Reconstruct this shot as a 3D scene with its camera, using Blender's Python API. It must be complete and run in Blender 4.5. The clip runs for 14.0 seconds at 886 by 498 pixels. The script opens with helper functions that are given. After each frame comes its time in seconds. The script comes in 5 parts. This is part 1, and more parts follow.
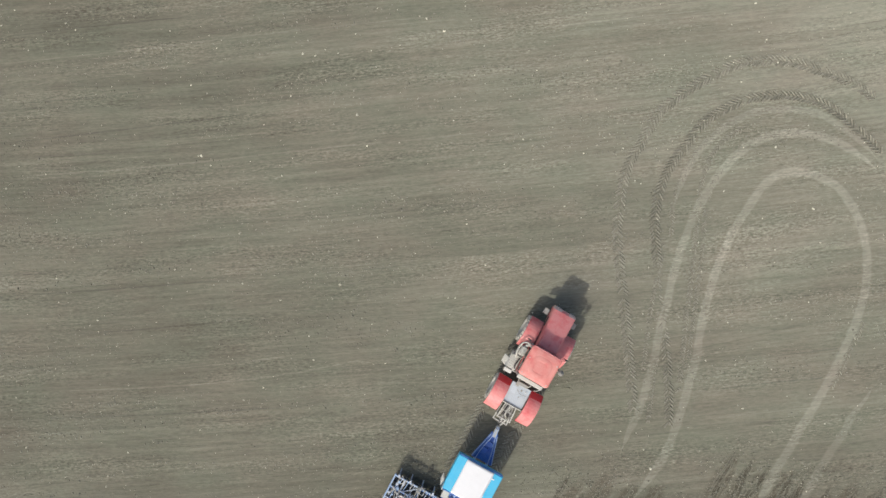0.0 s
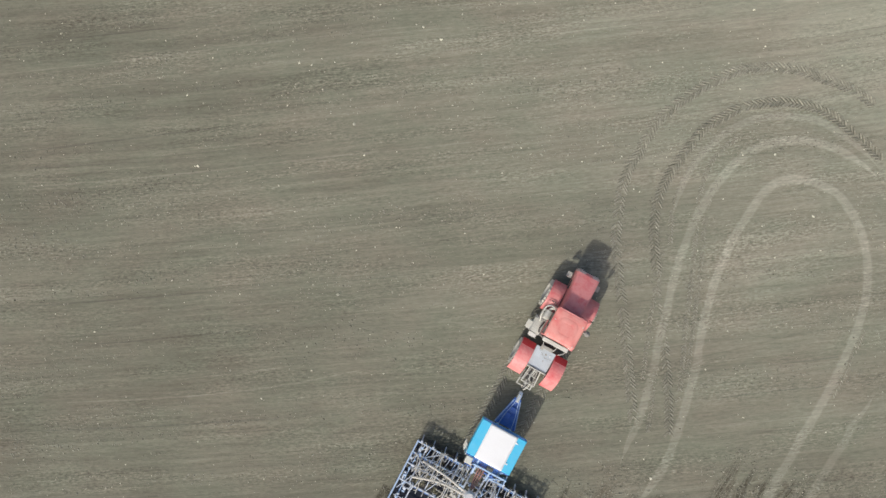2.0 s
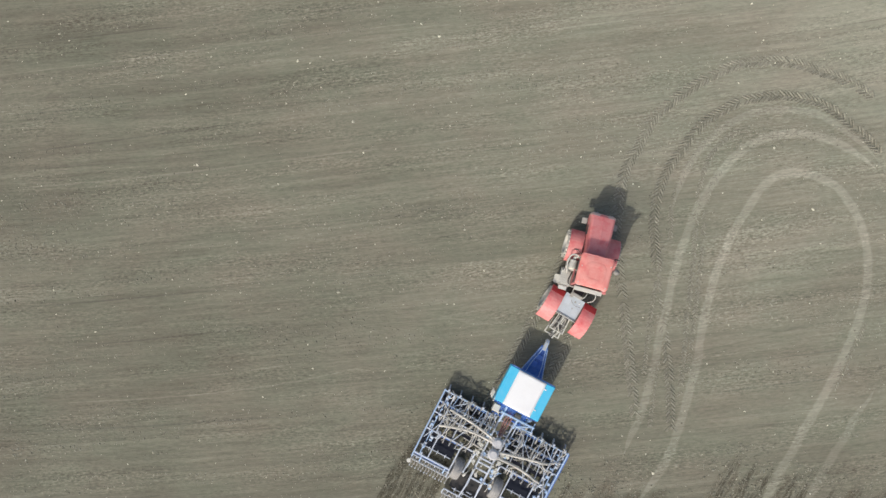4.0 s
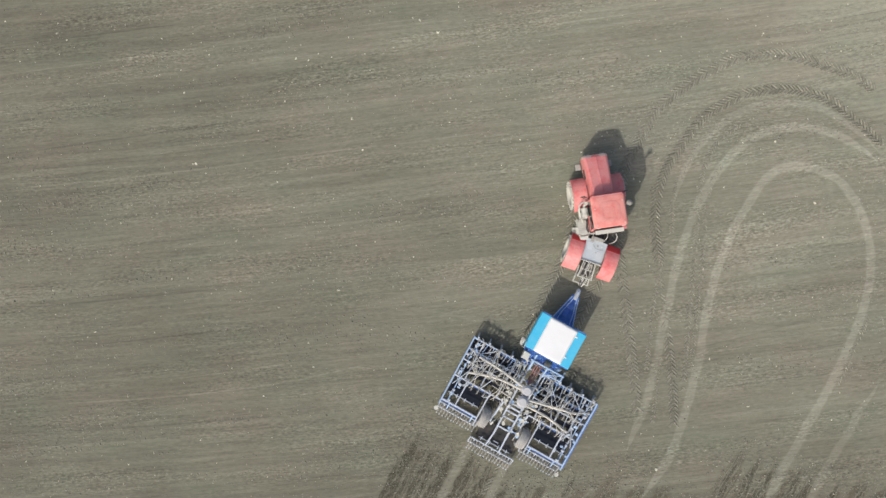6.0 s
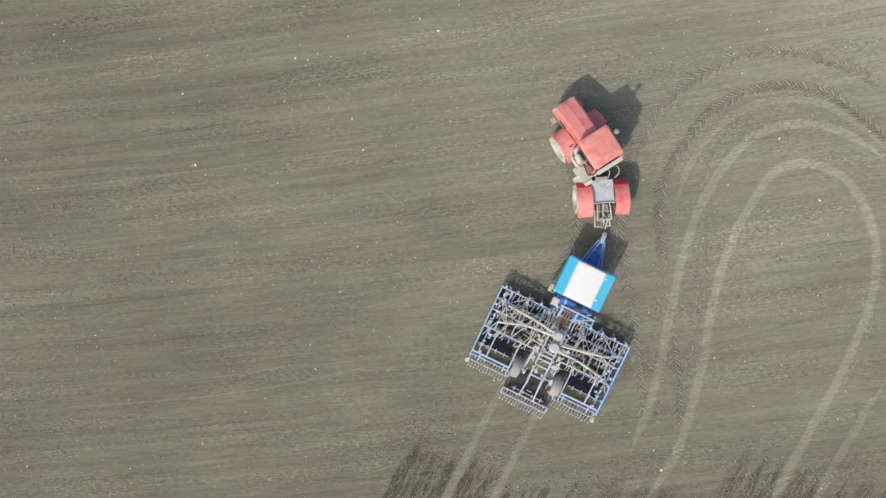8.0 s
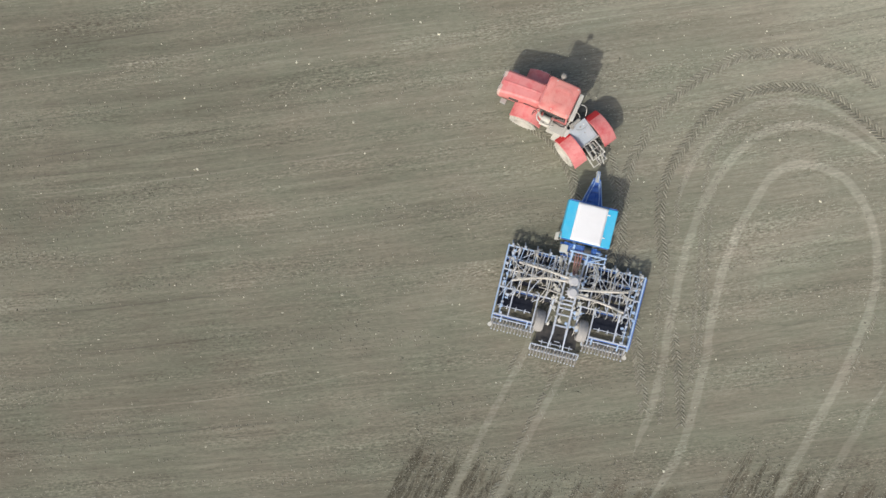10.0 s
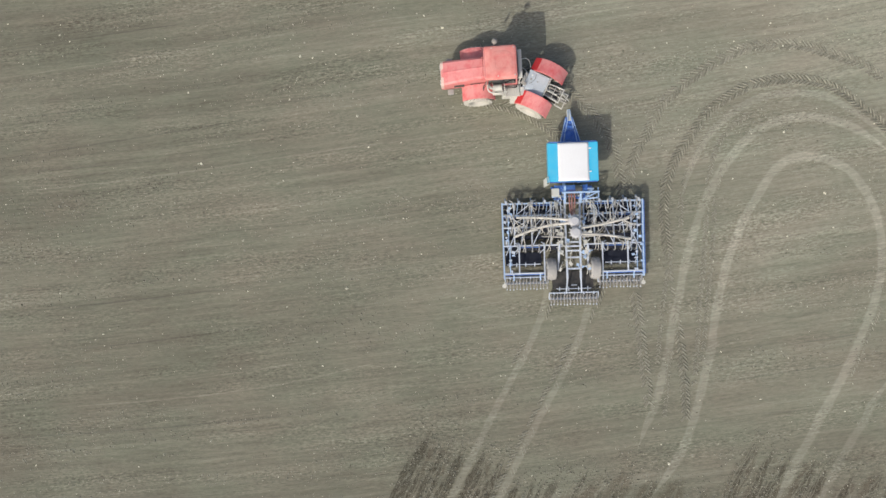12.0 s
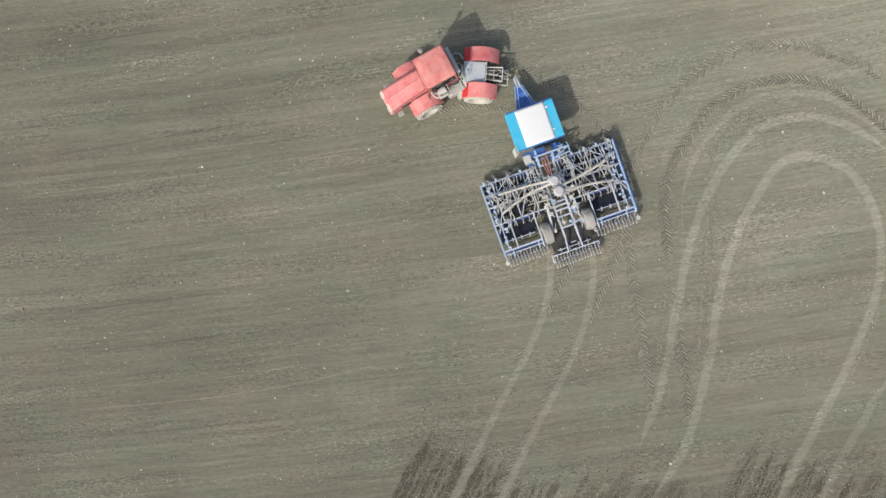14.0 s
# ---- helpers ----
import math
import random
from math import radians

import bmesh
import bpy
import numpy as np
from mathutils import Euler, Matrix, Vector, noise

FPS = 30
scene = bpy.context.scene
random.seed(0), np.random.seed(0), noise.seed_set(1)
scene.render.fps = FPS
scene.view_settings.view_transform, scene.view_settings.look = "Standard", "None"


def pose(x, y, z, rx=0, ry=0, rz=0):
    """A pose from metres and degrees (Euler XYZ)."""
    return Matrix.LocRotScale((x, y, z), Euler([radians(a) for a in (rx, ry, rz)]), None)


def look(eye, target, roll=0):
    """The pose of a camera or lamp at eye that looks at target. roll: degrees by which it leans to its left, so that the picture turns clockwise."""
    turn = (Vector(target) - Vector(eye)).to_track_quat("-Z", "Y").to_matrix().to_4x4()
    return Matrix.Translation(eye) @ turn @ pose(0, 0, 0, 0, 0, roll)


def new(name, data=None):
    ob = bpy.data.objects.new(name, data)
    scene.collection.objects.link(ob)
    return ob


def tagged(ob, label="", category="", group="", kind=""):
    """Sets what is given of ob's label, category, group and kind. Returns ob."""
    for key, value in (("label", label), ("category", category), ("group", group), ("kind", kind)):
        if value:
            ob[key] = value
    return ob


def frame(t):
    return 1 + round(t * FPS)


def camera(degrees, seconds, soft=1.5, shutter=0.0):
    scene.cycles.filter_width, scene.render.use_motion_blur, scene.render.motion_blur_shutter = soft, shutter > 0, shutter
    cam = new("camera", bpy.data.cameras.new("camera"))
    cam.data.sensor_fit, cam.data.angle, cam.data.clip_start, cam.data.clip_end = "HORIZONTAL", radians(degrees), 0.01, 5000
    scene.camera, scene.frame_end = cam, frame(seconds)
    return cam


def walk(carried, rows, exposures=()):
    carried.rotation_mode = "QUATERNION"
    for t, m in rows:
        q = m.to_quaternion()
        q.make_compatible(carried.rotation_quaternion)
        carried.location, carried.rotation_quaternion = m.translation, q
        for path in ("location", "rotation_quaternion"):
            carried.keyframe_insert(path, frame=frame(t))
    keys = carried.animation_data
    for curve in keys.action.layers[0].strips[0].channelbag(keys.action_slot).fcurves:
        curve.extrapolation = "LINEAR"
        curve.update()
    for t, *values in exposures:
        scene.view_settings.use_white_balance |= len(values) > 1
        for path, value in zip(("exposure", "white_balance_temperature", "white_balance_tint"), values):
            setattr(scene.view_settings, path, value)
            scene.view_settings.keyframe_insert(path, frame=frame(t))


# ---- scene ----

# camera: a drone that hovers almost straight above the field
cam = camera(70.572, 14.0, soft=1.5)
walk(cam, [
    (0, pose(-0.109, -0.105, 39.502, 0.319, 1.706, 1.393)),
    (0.5, pose(-0.281, -0.175, 39.411, 0.425, 1.661, 1.333)),
    (1, pose(-0.094, 0.046, 39.313, 0.338, 1.765, 1.320)),
    (1.5, pose(-0.016, 0.408, 39.260, 0.233, 1.872, 1.206)),
    (2, pose(0.044, 0.494, 39.304, 0.315, 1.777, 1.101)),
    (2.5, pose(0.060, 0.490, 39.328, 0.358, 1.776, 0.953)),
    (3, pose(0.015, 0.440, 39.350, 0.302, 1.763, 0.813)),
    (5.5, pose(0.111, 0.011, 39.179, 0.430, 1.853, 0.217)),
    (6, pose(0.071, -0.005, 39.140, 0.418, 1.863, 0.099)),
    (6.5, pose(-0.077, 0.018, 39.079, 0.340, 1.860, 0.000)),
    (7, pose(0.038, -0.012, 38.988, 0.281, 1.896, -0.104)),
    (7.5, pose(-0.010, 0.053, 38.925, 0.236, 1.886, -0.212)),
    (8, pose(-0.031, 0.147, 38.833, 0.216, 1.909, -0.307)),
    (10.5, pose(-0.194, 0.295, 38.950, 0.286, 1.961, -0.639)),
    (11, pose(-0.299, 0.092, 38.931, 0.350, 1.987, -0.672)),
    (11.5, pose(-0.321, -0.032, 38.910, 0.311, 1.956, -0.716)),
    (12, pose(-0.319, -0.161, 38.940, 0.302, 2.031, -0.809)),
    (12.5, pose(-0.304, -0.166, 38.992, 0.239, 1.954, -0.883)),
    (13, pose(-0.229, -0.200, 39.023, 0.365, 2.046, -0.974)),
    (13.5, pose(-0.372, -0.081, 39.037, 0.317, 1.976, -1.014)),
    (14, pose(-0.406, -0.142, 39.045, 0.411, 1.969, -1.145)),
], exposures=[(0, 0.0), (14, 0.0)])

# daylight: high sun behind the drill, thin haze
SUN_WAY = Vector((0.588, 0.895, -1.0)).normalized()
world = bpy.data.worlds.new("sky")
scene.world = world
world.use_nodes = True
sky = world.node_tree.nodes.new("ShaderNodeTexSky")
sky.sky_type, sky.sun_disc = "NISHITA", False
sky.sun_elevation = math.asin(-SUN_WAY.z)
sky.sun_rotation = math.atan2(-SUN_WAY.x, -SUN_WAY.y)
sky.air_density, sky.dust_density = 1.0, 4.5
world.node_tree.links.new(sky.outputs[0], world.node_tree.nodes["Background"].inputs[0])
world.node_tree.nodes["Background"].inputs[1].default_value = 0.15
sun = new("sun", bpy.data.lights.new("sun", "SUN"))
sun.data.energy, sun.data.angle, sun.data.color = 2.6, radians(0.6), (1.0, 0.985, 0.925)
sun.matrix_world = look(-SUN_WAY * 100, (0, 0, 0))

# ---- materials ----


def nodes_of(name):
    m = bpy.data.materials.new(name)
    m.use_nodes = True
    t = m.node_tree
    return m, t, t.nodes["Principled BSDF"]


def node(t, kind, inputs=None, operation="", use_clamp=False):
    n = t.nodes.new(kind)
    if operation:
        n.operation = operation
    if use_clamp:
        n.use_clamp = True
    for k, v in (inputs or {}).items():
        if hasattr(v, "is_output"):
            t.links.new(v, n.inputs[k])
        else:
            n.inputs[k].default_value = v
    return n


def ramp(t, fac, stops):
    n = t.nodes.new("ShaderNodeValToRGB")
    t.links.new(fac, n.inputs[0])
    e = n.color_ramp.elements
    while len(e) < len(stops):
        e.new(0.5)
    for el, (pos, c) in zip(e, stops):
        el.position = pos
        el.color = (*c, 1) if len(c) == 3 else c
    return n.outputs[0]


def mix(t, fac, a, b, mode="MIX"):
    n = t.nodes.new("ShaderNodeMix")
    n.data_type, n.blend_type = "RGBA", mode
    for sock, v in ((n.inputs[0], fac), (n.inputs[6], a), (n.inputs[7], b)):
        if hasattr(v, "is_output"):
            t.links.new(v, sock)
        else:
            sock.default_value = v if isinstance(v, (int, float)) else (*v, 1)
    return n.outputs[2]


def noise_at(t, vec, scale, detail=4.0, rough=0.55, stretch=None):
    if stretch:
        vec = node(t, "ShaderNodeMapping", {"Vector": vec, "Scale": stretch}).outputs[0]
    return node(t, "ShaderNodeTexNoise", {"Vector": vec, "Scale": scale, "Detail": detail, "Roughness": rough}).outputs[0]


def bump(t, bsdf, height, strength, dist):
    b = node(t, "ShaderNodeBump", {"Height": height, "Strength": strength, "Distance": dist})
    t.links.new(b.outputs[0], bsdf.inputs["Normal"])


def worn(name, base, rough, dust, dust_amount, metal=0.0, scale=3.0, speck=0.5):
    """Painted or plain machine surface with dust in patches, fine grain and slight dents."""
    m, t, p = nodes_of(name)
    co = node(t, "ShaderNodeTexCoord").outputs["Object"]
    rnd = node(t, "ShaderNodeObjectInfo").outputs["Random"]
    big = noise_at(t, co, scale, 5, 0.6)
    fine = noise_at(t, co, scale * 14, 3, 0.6)
    lo = max(0.0, 0.62 - dust_amount)
    fac = ramp(t, big, [(lo, (0, 0, 0)), (min(1.0, lo + 0.35), (1, 1, 1))])
    k = node(t, "ShaderNodeMath", {0: fac, 1: min(1.0, dust_amount * 1.5)}, operation="MULTIPLY").outputs[0]
    c = mix(t, k, base, dust)
    grime = ramp(t, fine, [(0.3, (1 - 0.35 * speck,) * 3), (0.6, (1, 1, 1))])
    c = mix(t, 1.0, c, grime, "MULTIPLY")
    shade = node(t, "ShaderNodeMapRange", {0: rnd, 3: 0.9, 4: 1.08}).outputs[0]
    c = mix(t, 1.0, c, node(t, "ShaderNodeCombineColor", {0: shade, 1: shade, 2: shade}).outputs[0], "MULTIPLY")
    t.links.new(c, p.inputs["Base Color"])
    t.links.new(node(t, "ShaderNodeMapRange", {0: big, 3: rough - 0.1, 4: min(1, rough + 0.25)}).outputs[0], p.inputs["Roughness"])
    p.inputs["Metallic"].default_value = metal
    bump(t, p, noise_at(t, co, scale * 5, 3), 0.25, 0.01)
    return m


DUST = (0.42, 0.37, 0.30)
RED = worn("faded_red_paint", (0.56, 0.085, 0.09), 0.42, (0.64, 0.31, 0.285), 0.42, scale=2.2, speck=0.15)
RED_ROOF = worn("sun_bleached_red_paint", (0.58, 0.12, 0.11), 0.42, (0.68, 0.36, 0.30), 0.40, scale=1.9, speck=0.15)
# for the fenders' front slopes: less dust, and their shade put into the red
RED_CLEAN_SHADE = worn("bright_red_paint", (0.58, 0.025, 0.03), 0.4, (0.56, 0.18, 0.16), 0.15, scale=2, speck=0.2)
RED_FENDER = worn("dusty_red_fender", (0.56, 0.075, 0.08), 0.45, (0.66, 0.33, 0.30), 0.40, scale=2.4, speck=0.18)
GREY = worn("dusty_grey_metal", (0.33, 0.33, 0.31), 0.55, DUST, 0.35, scale=3)
CAP = worn("dusty_clear_bowl", (0.19, 0.185, 0.17), 0.5, (0.27, 0.25, 0.22), 0.4, scale=5)
PALE = worn("dusty_pale_grey_metal", (0.56, 0.56, 0.51), 0.55, (0.56, 0.52, 0.44), 0.35, scale=3)
WHITISH = worn("chalky_white_paint", (0.66, 0.65, 0.60), 0.6, (0.56, 0.53, 0.46), 0.3, scale=4)
HEAD = worn("dusty_plastic_head", (0.50, 0.50, 0.51), 0.5, (0.46, 0.44, 0.42), 0.3, scale=5)
DECK = worn("blue_grey_deck", (0.50, 0.55, 0.59), 0.5, (0.48, 0.47, 0.44), 0.25, scale=2.5)
DARK = worn("dark_oily_steel", (0.035, 0.035, 0.035), 0.6, (0.16, 0.14, 0.12), 0.3, scale=4)
TYRE = worn("dusty_rubber", (0.25, 0.24, 0.21), 0.85, (0.48, 0.46, 0.40), 0.58, scale=5)
DRILL_TYRE = worn("pale_dusty_rubber", (0.34, 0.33, 0.31), 0.85, (0.43, 0.41, 0.38), 0.5, scale=3, speck=0.1)
RING = worn("worn_steel_ring", (0.16, 0.16, 0.17), 0.5, (0.44, 0.42, 0.39), 0.4, scale=6)
TINE_ARM = worn("dusty_steel_tine", (0.20, 0.21, 0.22), 0.5, (0.50, 0.48, 0.44), 0.4, scale=5)
TINE = worn("soil_stained_steel", (0.10, 0.09, 0.08), 0.6, (0.34, 0.31, 0.26), 0.25, scale=5)
RIM = worn("dusty_grey_rim", (0.50, 0.47, 0.41), 0.6, (0.44, 0.41, 0.36), 0.4, scale=5)
ROYAL = worn("royal_blue_paint", (0.022, 0.115, 0.47), 0.4, (0.24, 0.38, 0.62), 0.30, scale=3)
FRAME = worn("dusty_blue_frame", (0.06, 0.21, 0.47), 0.5, (0.45, 0.57, 0.73), 0.53, scale=4)
FRAME_MID = worn("dusty_grey_blue_frame", (0.16, 0.23, 0.36), 0.55, (0.56, 0.60, 0.65), 0.55, scale=4)
# near-black blue for bars and boards that deepen the shade under the drill
NAVY_SHADE = worn("dark_navy_steel", (0.010, 0.013, 0.026), 0.6, (0.055, 0.06, 0.075), 0.25, scale=4)
RED_PALE = worn("chalky_pink_dust_on_red", (0.66, 0.36, 0.30), 0.6, (0.66, 0.55, 0.48), 0.5, scale=3, speck=0.2)
SKY_BLUE = worn("sky_blue_paint", (0.045, 0.42, 0.64), 0.38, (0.24, 0.50, 0.60), 0.18, scale=1.5, speck=0.15)
TARP = worn("white_tarpaulin", (0.80, 0.80, 0.79), 0.6, (0.72, 0.71, 0.69), 0.25, scale=1.2, speck=0.08)
HOSE = worn("dusty_beige_hose", (0.44, 0.42, 0.37), 0.65, (0.58, 0.56, 0.50), 0.4, scale=4)
BOOM = worn("dusty_cream_tube", (0.55, 0.52, 0.45), 0.6, (0.62, 0.58, 0.51), 0.4, scale=3)
RUST = worn("reddish_hose", (0.30, 0.12, 0.10), 0.6, DUST, 0.3, scale=4)
GLASS_DARK, gt, gp = nodes_of("cab_glass")
gp.inputs["Base Color"].default_value = (0.03, 0.04, 0.045, 1)
gp.inputs["Roughness"].default_value = 0.08
gp.inputs["Transmission Weight"].default_value = 0.5
LAMP = worn("lamp_glass", (0.65, 0.66, 0.64), 0.2, (0.5, 0.47, 0.4), 0.2, scale=6)


def field_colour(t, gain=1.0):
    """Dry loam: gently curving drill rows, broad pale and dark bands, straw flecks, grain. Returns colour, relief."""

    def calc(op, x, y=0.0):
        return node(t, "ShaderNodeMath", {0: x, 1: y}, operation=op).outputs[0]

    pos = node(t, "ShaderNodeNewGeometry").outputs["Position"]
    xyz = node(t, "ShaderNodeSeparateXYZ", {0: pos})
    px, py = xyz.outputs[0], xyz.outputs[1]
    # across the rows: they rise from 4 degrees in the west to 8 in the east
    v = calc("SUBTRACT", py, calc("ADD", calc("MULTIPLY", px, 0.116), calc("MULTIPLY", calc("MULTIPLY", px, px), 0.00062)))
    u = calc("ADD", px, calc("MULTIPLY", py, 0.116))
    warp = noise_at(t, pos, 0.05, 1)
    v = calc("ADD", v, calc("MULTIPLY", warp, 0.7))
    rot = node(t, "ShaderNodeCombineXYZ", {0: u, 1: v}).outputs[0]
    wide = noise_at(t, rot, 1.0, 3, 0.6, (0.018, 0.34, 1))
    rows = noise_at(t, rot, 1.0, 4, 0.66, (0.04, 1.5, 1))
    thin = noise_at(t, rot, 1.0, 3, 0.65, (0.35, 5.0, 1))
    dash = noise_at(t, rot, 1.0, 2, 0.6, (2.4, 11.0, 1))
    patch = noise_at(t, rot, 0.13, 4, 0.6, (0.6, 1.0, 1))
    grain = noise_at(t, rot, 3.2, 4, 0.7, (0.7, 1.3, 1))
    flock = ramp(t, noise_at(t, rot, 0.5, 3, 0.6, (0.16, 1.1, 1)), [(0.44, (0, 0, 0)), (0.66, (1, 1, 1))])
    speck = calc("ADD", calc("MULTIPLY", calc("SUBTRACT", noise_at(t, rot, 7.0, 2, 0.6, (0.7, 1.4, 1)), 0.5), flock), 0.5)
    dash = calc("ADD", calc("MULTIPLY", calc("SUBTRACT", dash, 0.5), calc("ADD", calc("MULTIPLY", flock, 0.75), 0.25)), 0.5)
    lines = noise_at(t, rot, 1.0, 1, 0.4, (0.012, 0.55, 1))

    def add(*terms):
        s = None
        for n, w in terms:
            w = calc("MULTIPLY", calc("SUBTRACT", n, 0.5), w)
            s = w if s is None else calc("ADD", s, w)
        return s

    # broad brightness drift put into the base colour: paler east, north and north-east
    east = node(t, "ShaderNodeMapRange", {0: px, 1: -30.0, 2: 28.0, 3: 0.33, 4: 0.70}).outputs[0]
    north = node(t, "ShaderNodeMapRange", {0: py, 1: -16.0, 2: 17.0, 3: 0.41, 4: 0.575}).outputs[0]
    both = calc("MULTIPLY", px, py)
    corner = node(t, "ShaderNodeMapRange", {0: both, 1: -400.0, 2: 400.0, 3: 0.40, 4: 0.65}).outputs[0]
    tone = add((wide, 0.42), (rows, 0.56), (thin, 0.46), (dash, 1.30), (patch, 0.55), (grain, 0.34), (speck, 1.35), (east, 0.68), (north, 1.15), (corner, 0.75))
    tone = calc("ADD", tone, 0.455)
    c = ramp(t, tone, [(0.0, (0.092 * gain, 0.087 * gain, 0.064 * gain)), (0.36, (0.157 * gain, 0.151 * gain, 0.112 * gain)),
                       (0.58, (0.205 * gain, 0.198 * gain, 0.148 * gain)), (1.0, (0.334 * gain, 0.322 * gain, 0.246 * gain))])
    pale = ramp(t, lines, [(0.496, (0, 0, 0)), (0.5, (1, 1, 1)), (0.504, (0, 0, 0))])
    c = mix(t, calc("MULTIPLY", pale, calc("MULTIPLY", rows, 0.3)), c, (0.36 * gain, 0.347 * gain, 0.272 * gain))
    deep = ramp(t, lines, [(0.572, (0, 0, 0)), (0.576, (1, 1, 1)), (0.582, (0, 0, 0))])
    c = mix(t, calc("MULTIPLY", deep, 0.35), c, (0.09 * gain, 0.083 * gain, 0.064 * gain))
    # clay shows pink in places, algae and moisture greenish
    hue = noise_at(t, rot, 0.30, 3, 0.6, (0.55, 1.2, 1))
    c = mix(t, 1.0, c, ramp(t, hue, [(0.34, (0.958, 1.0, 0.985)), (0.5, (1.0, 1.0, 1.0)), (0.66, (1.03, 0.988, 0.995))]), "MULTIPLY")
    h = add((rows, 0.5), (thin, 0.5), (dash, 0.5), (grain, 1.0))
    return c, h, pos


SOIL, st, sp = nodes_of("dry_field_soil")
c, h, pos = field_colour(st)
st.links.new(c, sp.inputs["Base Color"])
sp.inputs["Roughness"].default_value = 0.95
sp.inputs["Specular IOR Level"].default_value = 0.15
bump(st, sp, h, 0.6, 0.06)


def soil_piece(name, gain, scale=9.0):
    m, t, p = nodes_of(name)
    pos = node(t, "ShaderNodeNewGeometry").outputs["Position"]
    isl = node(t, "ShaderNodeNewGeometry").outputs["Random Per Island"]
    n = noise_at(t, pos, scale, 4, 0.65)
    c = ramp(t, n, [(0.3, (0.13 * gain, 0.123 * gain, 0.096 * gain)), (0.7, (0.26 * gain, 0.25 * gain, 0.195 * gain))])
    v = node(t, "ShaderNodeMapRange", {0: isl, 3: 0.75, 4: 1.25}).outputs[0]
    c = mix(t, 1.0, c, node(t, "ShaderNodeCombineColor", {0: v, 1: v, 2: v}).outputs[0], "MULTIPLY")
    t.links.new(c, p.inputs["Base Color"])
    p.inputs["Roughness"].default_value = 0.95
    p.inputs["Specular IOR Level"].default_value = 0.15
    bump(t, p, n, 0.5, 0.03)
    return m


CLOD = soil_piece("dark_clod", 1.05)
CLOD_PALE = soil_piece("pale_clod", 1.45)
STONE = soil_piece("pale_stone", 3.0, 30)
PRINT = soil_piece("pressed_soil", 1.16)
PRINT_PALE = soil_piece("dry_pressed_soil", 1.22)
# darker strips for the shade in lug prints, put into the soil colour
GROOVE_SHADE = soil_piece("damp_soil_groove", 0.84)
GROOVE_SHADE_FAINT = soil_piece("drying_soil_groove", 1.0)


def pressed(name, gain, cover, edge_in=0.3, frayed=1.6, tint=(1.0, 1.03), tatter=3.0, streaked=False, rest=1.0):
    """Soil rolled flat by a wheel: paler, frayed where it fades into the field."""
    m, t, p = nodes_of(name)
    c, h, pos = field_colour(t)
    p.inputs["Roughness"].default_value = 0.95
    p.inputs["Specular IOR Level"].default_value = 0.15
    strip = node(t, "ShaderNodeSeparateXYZ", {0: node(t, "ShaderNodeUVMap").outputs[0]})
    across = strip.outputs[0]
    d = node(t, "ShaderNodeMath", {0: node(t, "ShaderNodeMath", {0: across, 1: 0.5}, operation="SUBTRACT").outputs[0]}, operation="ABSOLUTE").outputs[0]
    edge = node(t, "ShaderNodeMapRange", {0: d, 1: 0.5, 2: edge_in, 3: 0.0, 4: 1.0}).outputs[0]
    fray = noise_at(t, pos, tatter, 5, 0.75)
    if streaked:
        # tine marks run along the furrow, and thin out towards its end
        along = node(t, "ShaderNodeMapping", {"Vector": pos, "Rotation": (0, 0, radians(25.8))}).outputs[0]
        tine = noise_at(t, along, tatter, 5, 0.72, (0.62, 0.16, 1))
        fray = mix(t, 0.55, fray, tine)
        end = node(t, "ShaderNodeMapRange", {0: strip.outputs[1], 1: 0.0, 2: 0.40, 3: 0.0, 4: 1.0}).outputs[0]
        edge = node(t, "ShaderNodeMath", {0: edge, 1: end}, operation="MULTIPLY").outputs[0]
    k = node(t, "ShaderNodeMath", {0: node(t, "ShaderNodeMath", {0: fray, 1: 0.48 if streaked else 0.5}, operation="SUBTRACT").outputs[0], 1: frayed}, operation="MULTIPLY").outputs[0]
    a = node(t, "ShaderNodeMath", {0: edge, 1: k}, operation="ADD", use_clamp=True).outputs[0]
    a = node(t, "ShaderNodeMath", {0: a, 1: edge}, operation="MULTIPLY", use_clamp=True).outputs[0]
    a = node(t, "ShaderNodeMath", {0: a, 1: cover}, operation="MULTIPLY", use_clamp=True).outputs[0]
    if streaked:
        crumbs = ramp(t, noise_at(t, along, 11.0, 4, 0.75, (1.0, 0.30, 1)), [(0.34, (0.35, 0.35, 0.35)), (0.56, (1, 1, 1))])
        tilth = ramp(t, noise_at(t, pos, 9.0, 4, 0.8), [(0.36, (0.5, 0.5, 0.5)), (0.54, (1, 1, 1))])
        for k in (crumbs, tilth):
            a = node(t, "ShaderNodeMath", {0: a, 1: k}, operation="MULTIPLY", use_clamp=True).outputs[0]
    tone = mix(t, a, (rest, rest, rest), (gain * tint[0], gain, gain * tint[1]))
    t.links.new(mix(t, 1.0, c, tone, "MULTIPLY"), p.inputs["Base Color"])
    bump(t, p, h, 0.5, 0.05)
    return m


BAND = pressed("rolled_soil", 1.30, 1.0, 0.28, 1.2)
WORKED = pressed("moist_worked_soil", 0.30, 1.0, 0.28, 3.4, (1.11, 0.95), 6.0, True)
WORKED_FAINT = pressed("loosened_soil", 0.52, 1.0, 0.24, 3.4, (1.11, 0.95), 5.0, True)
LINE_PALE = pressed("pale_row_line", 1.30, 0.9, 0.05, 1.8)
LINE_DARK = pressed("dark_row_line", 0.74, 0.9, 0.05, 1.8)
BAND_FAINT = pressed("faintly_rolled_soil", 1.21, 1.0, 0.28, 1.2)
BAND_FRESH = pressed("freshly_rolled_soil", 1.22, 1.0, 0.30, 1.2)

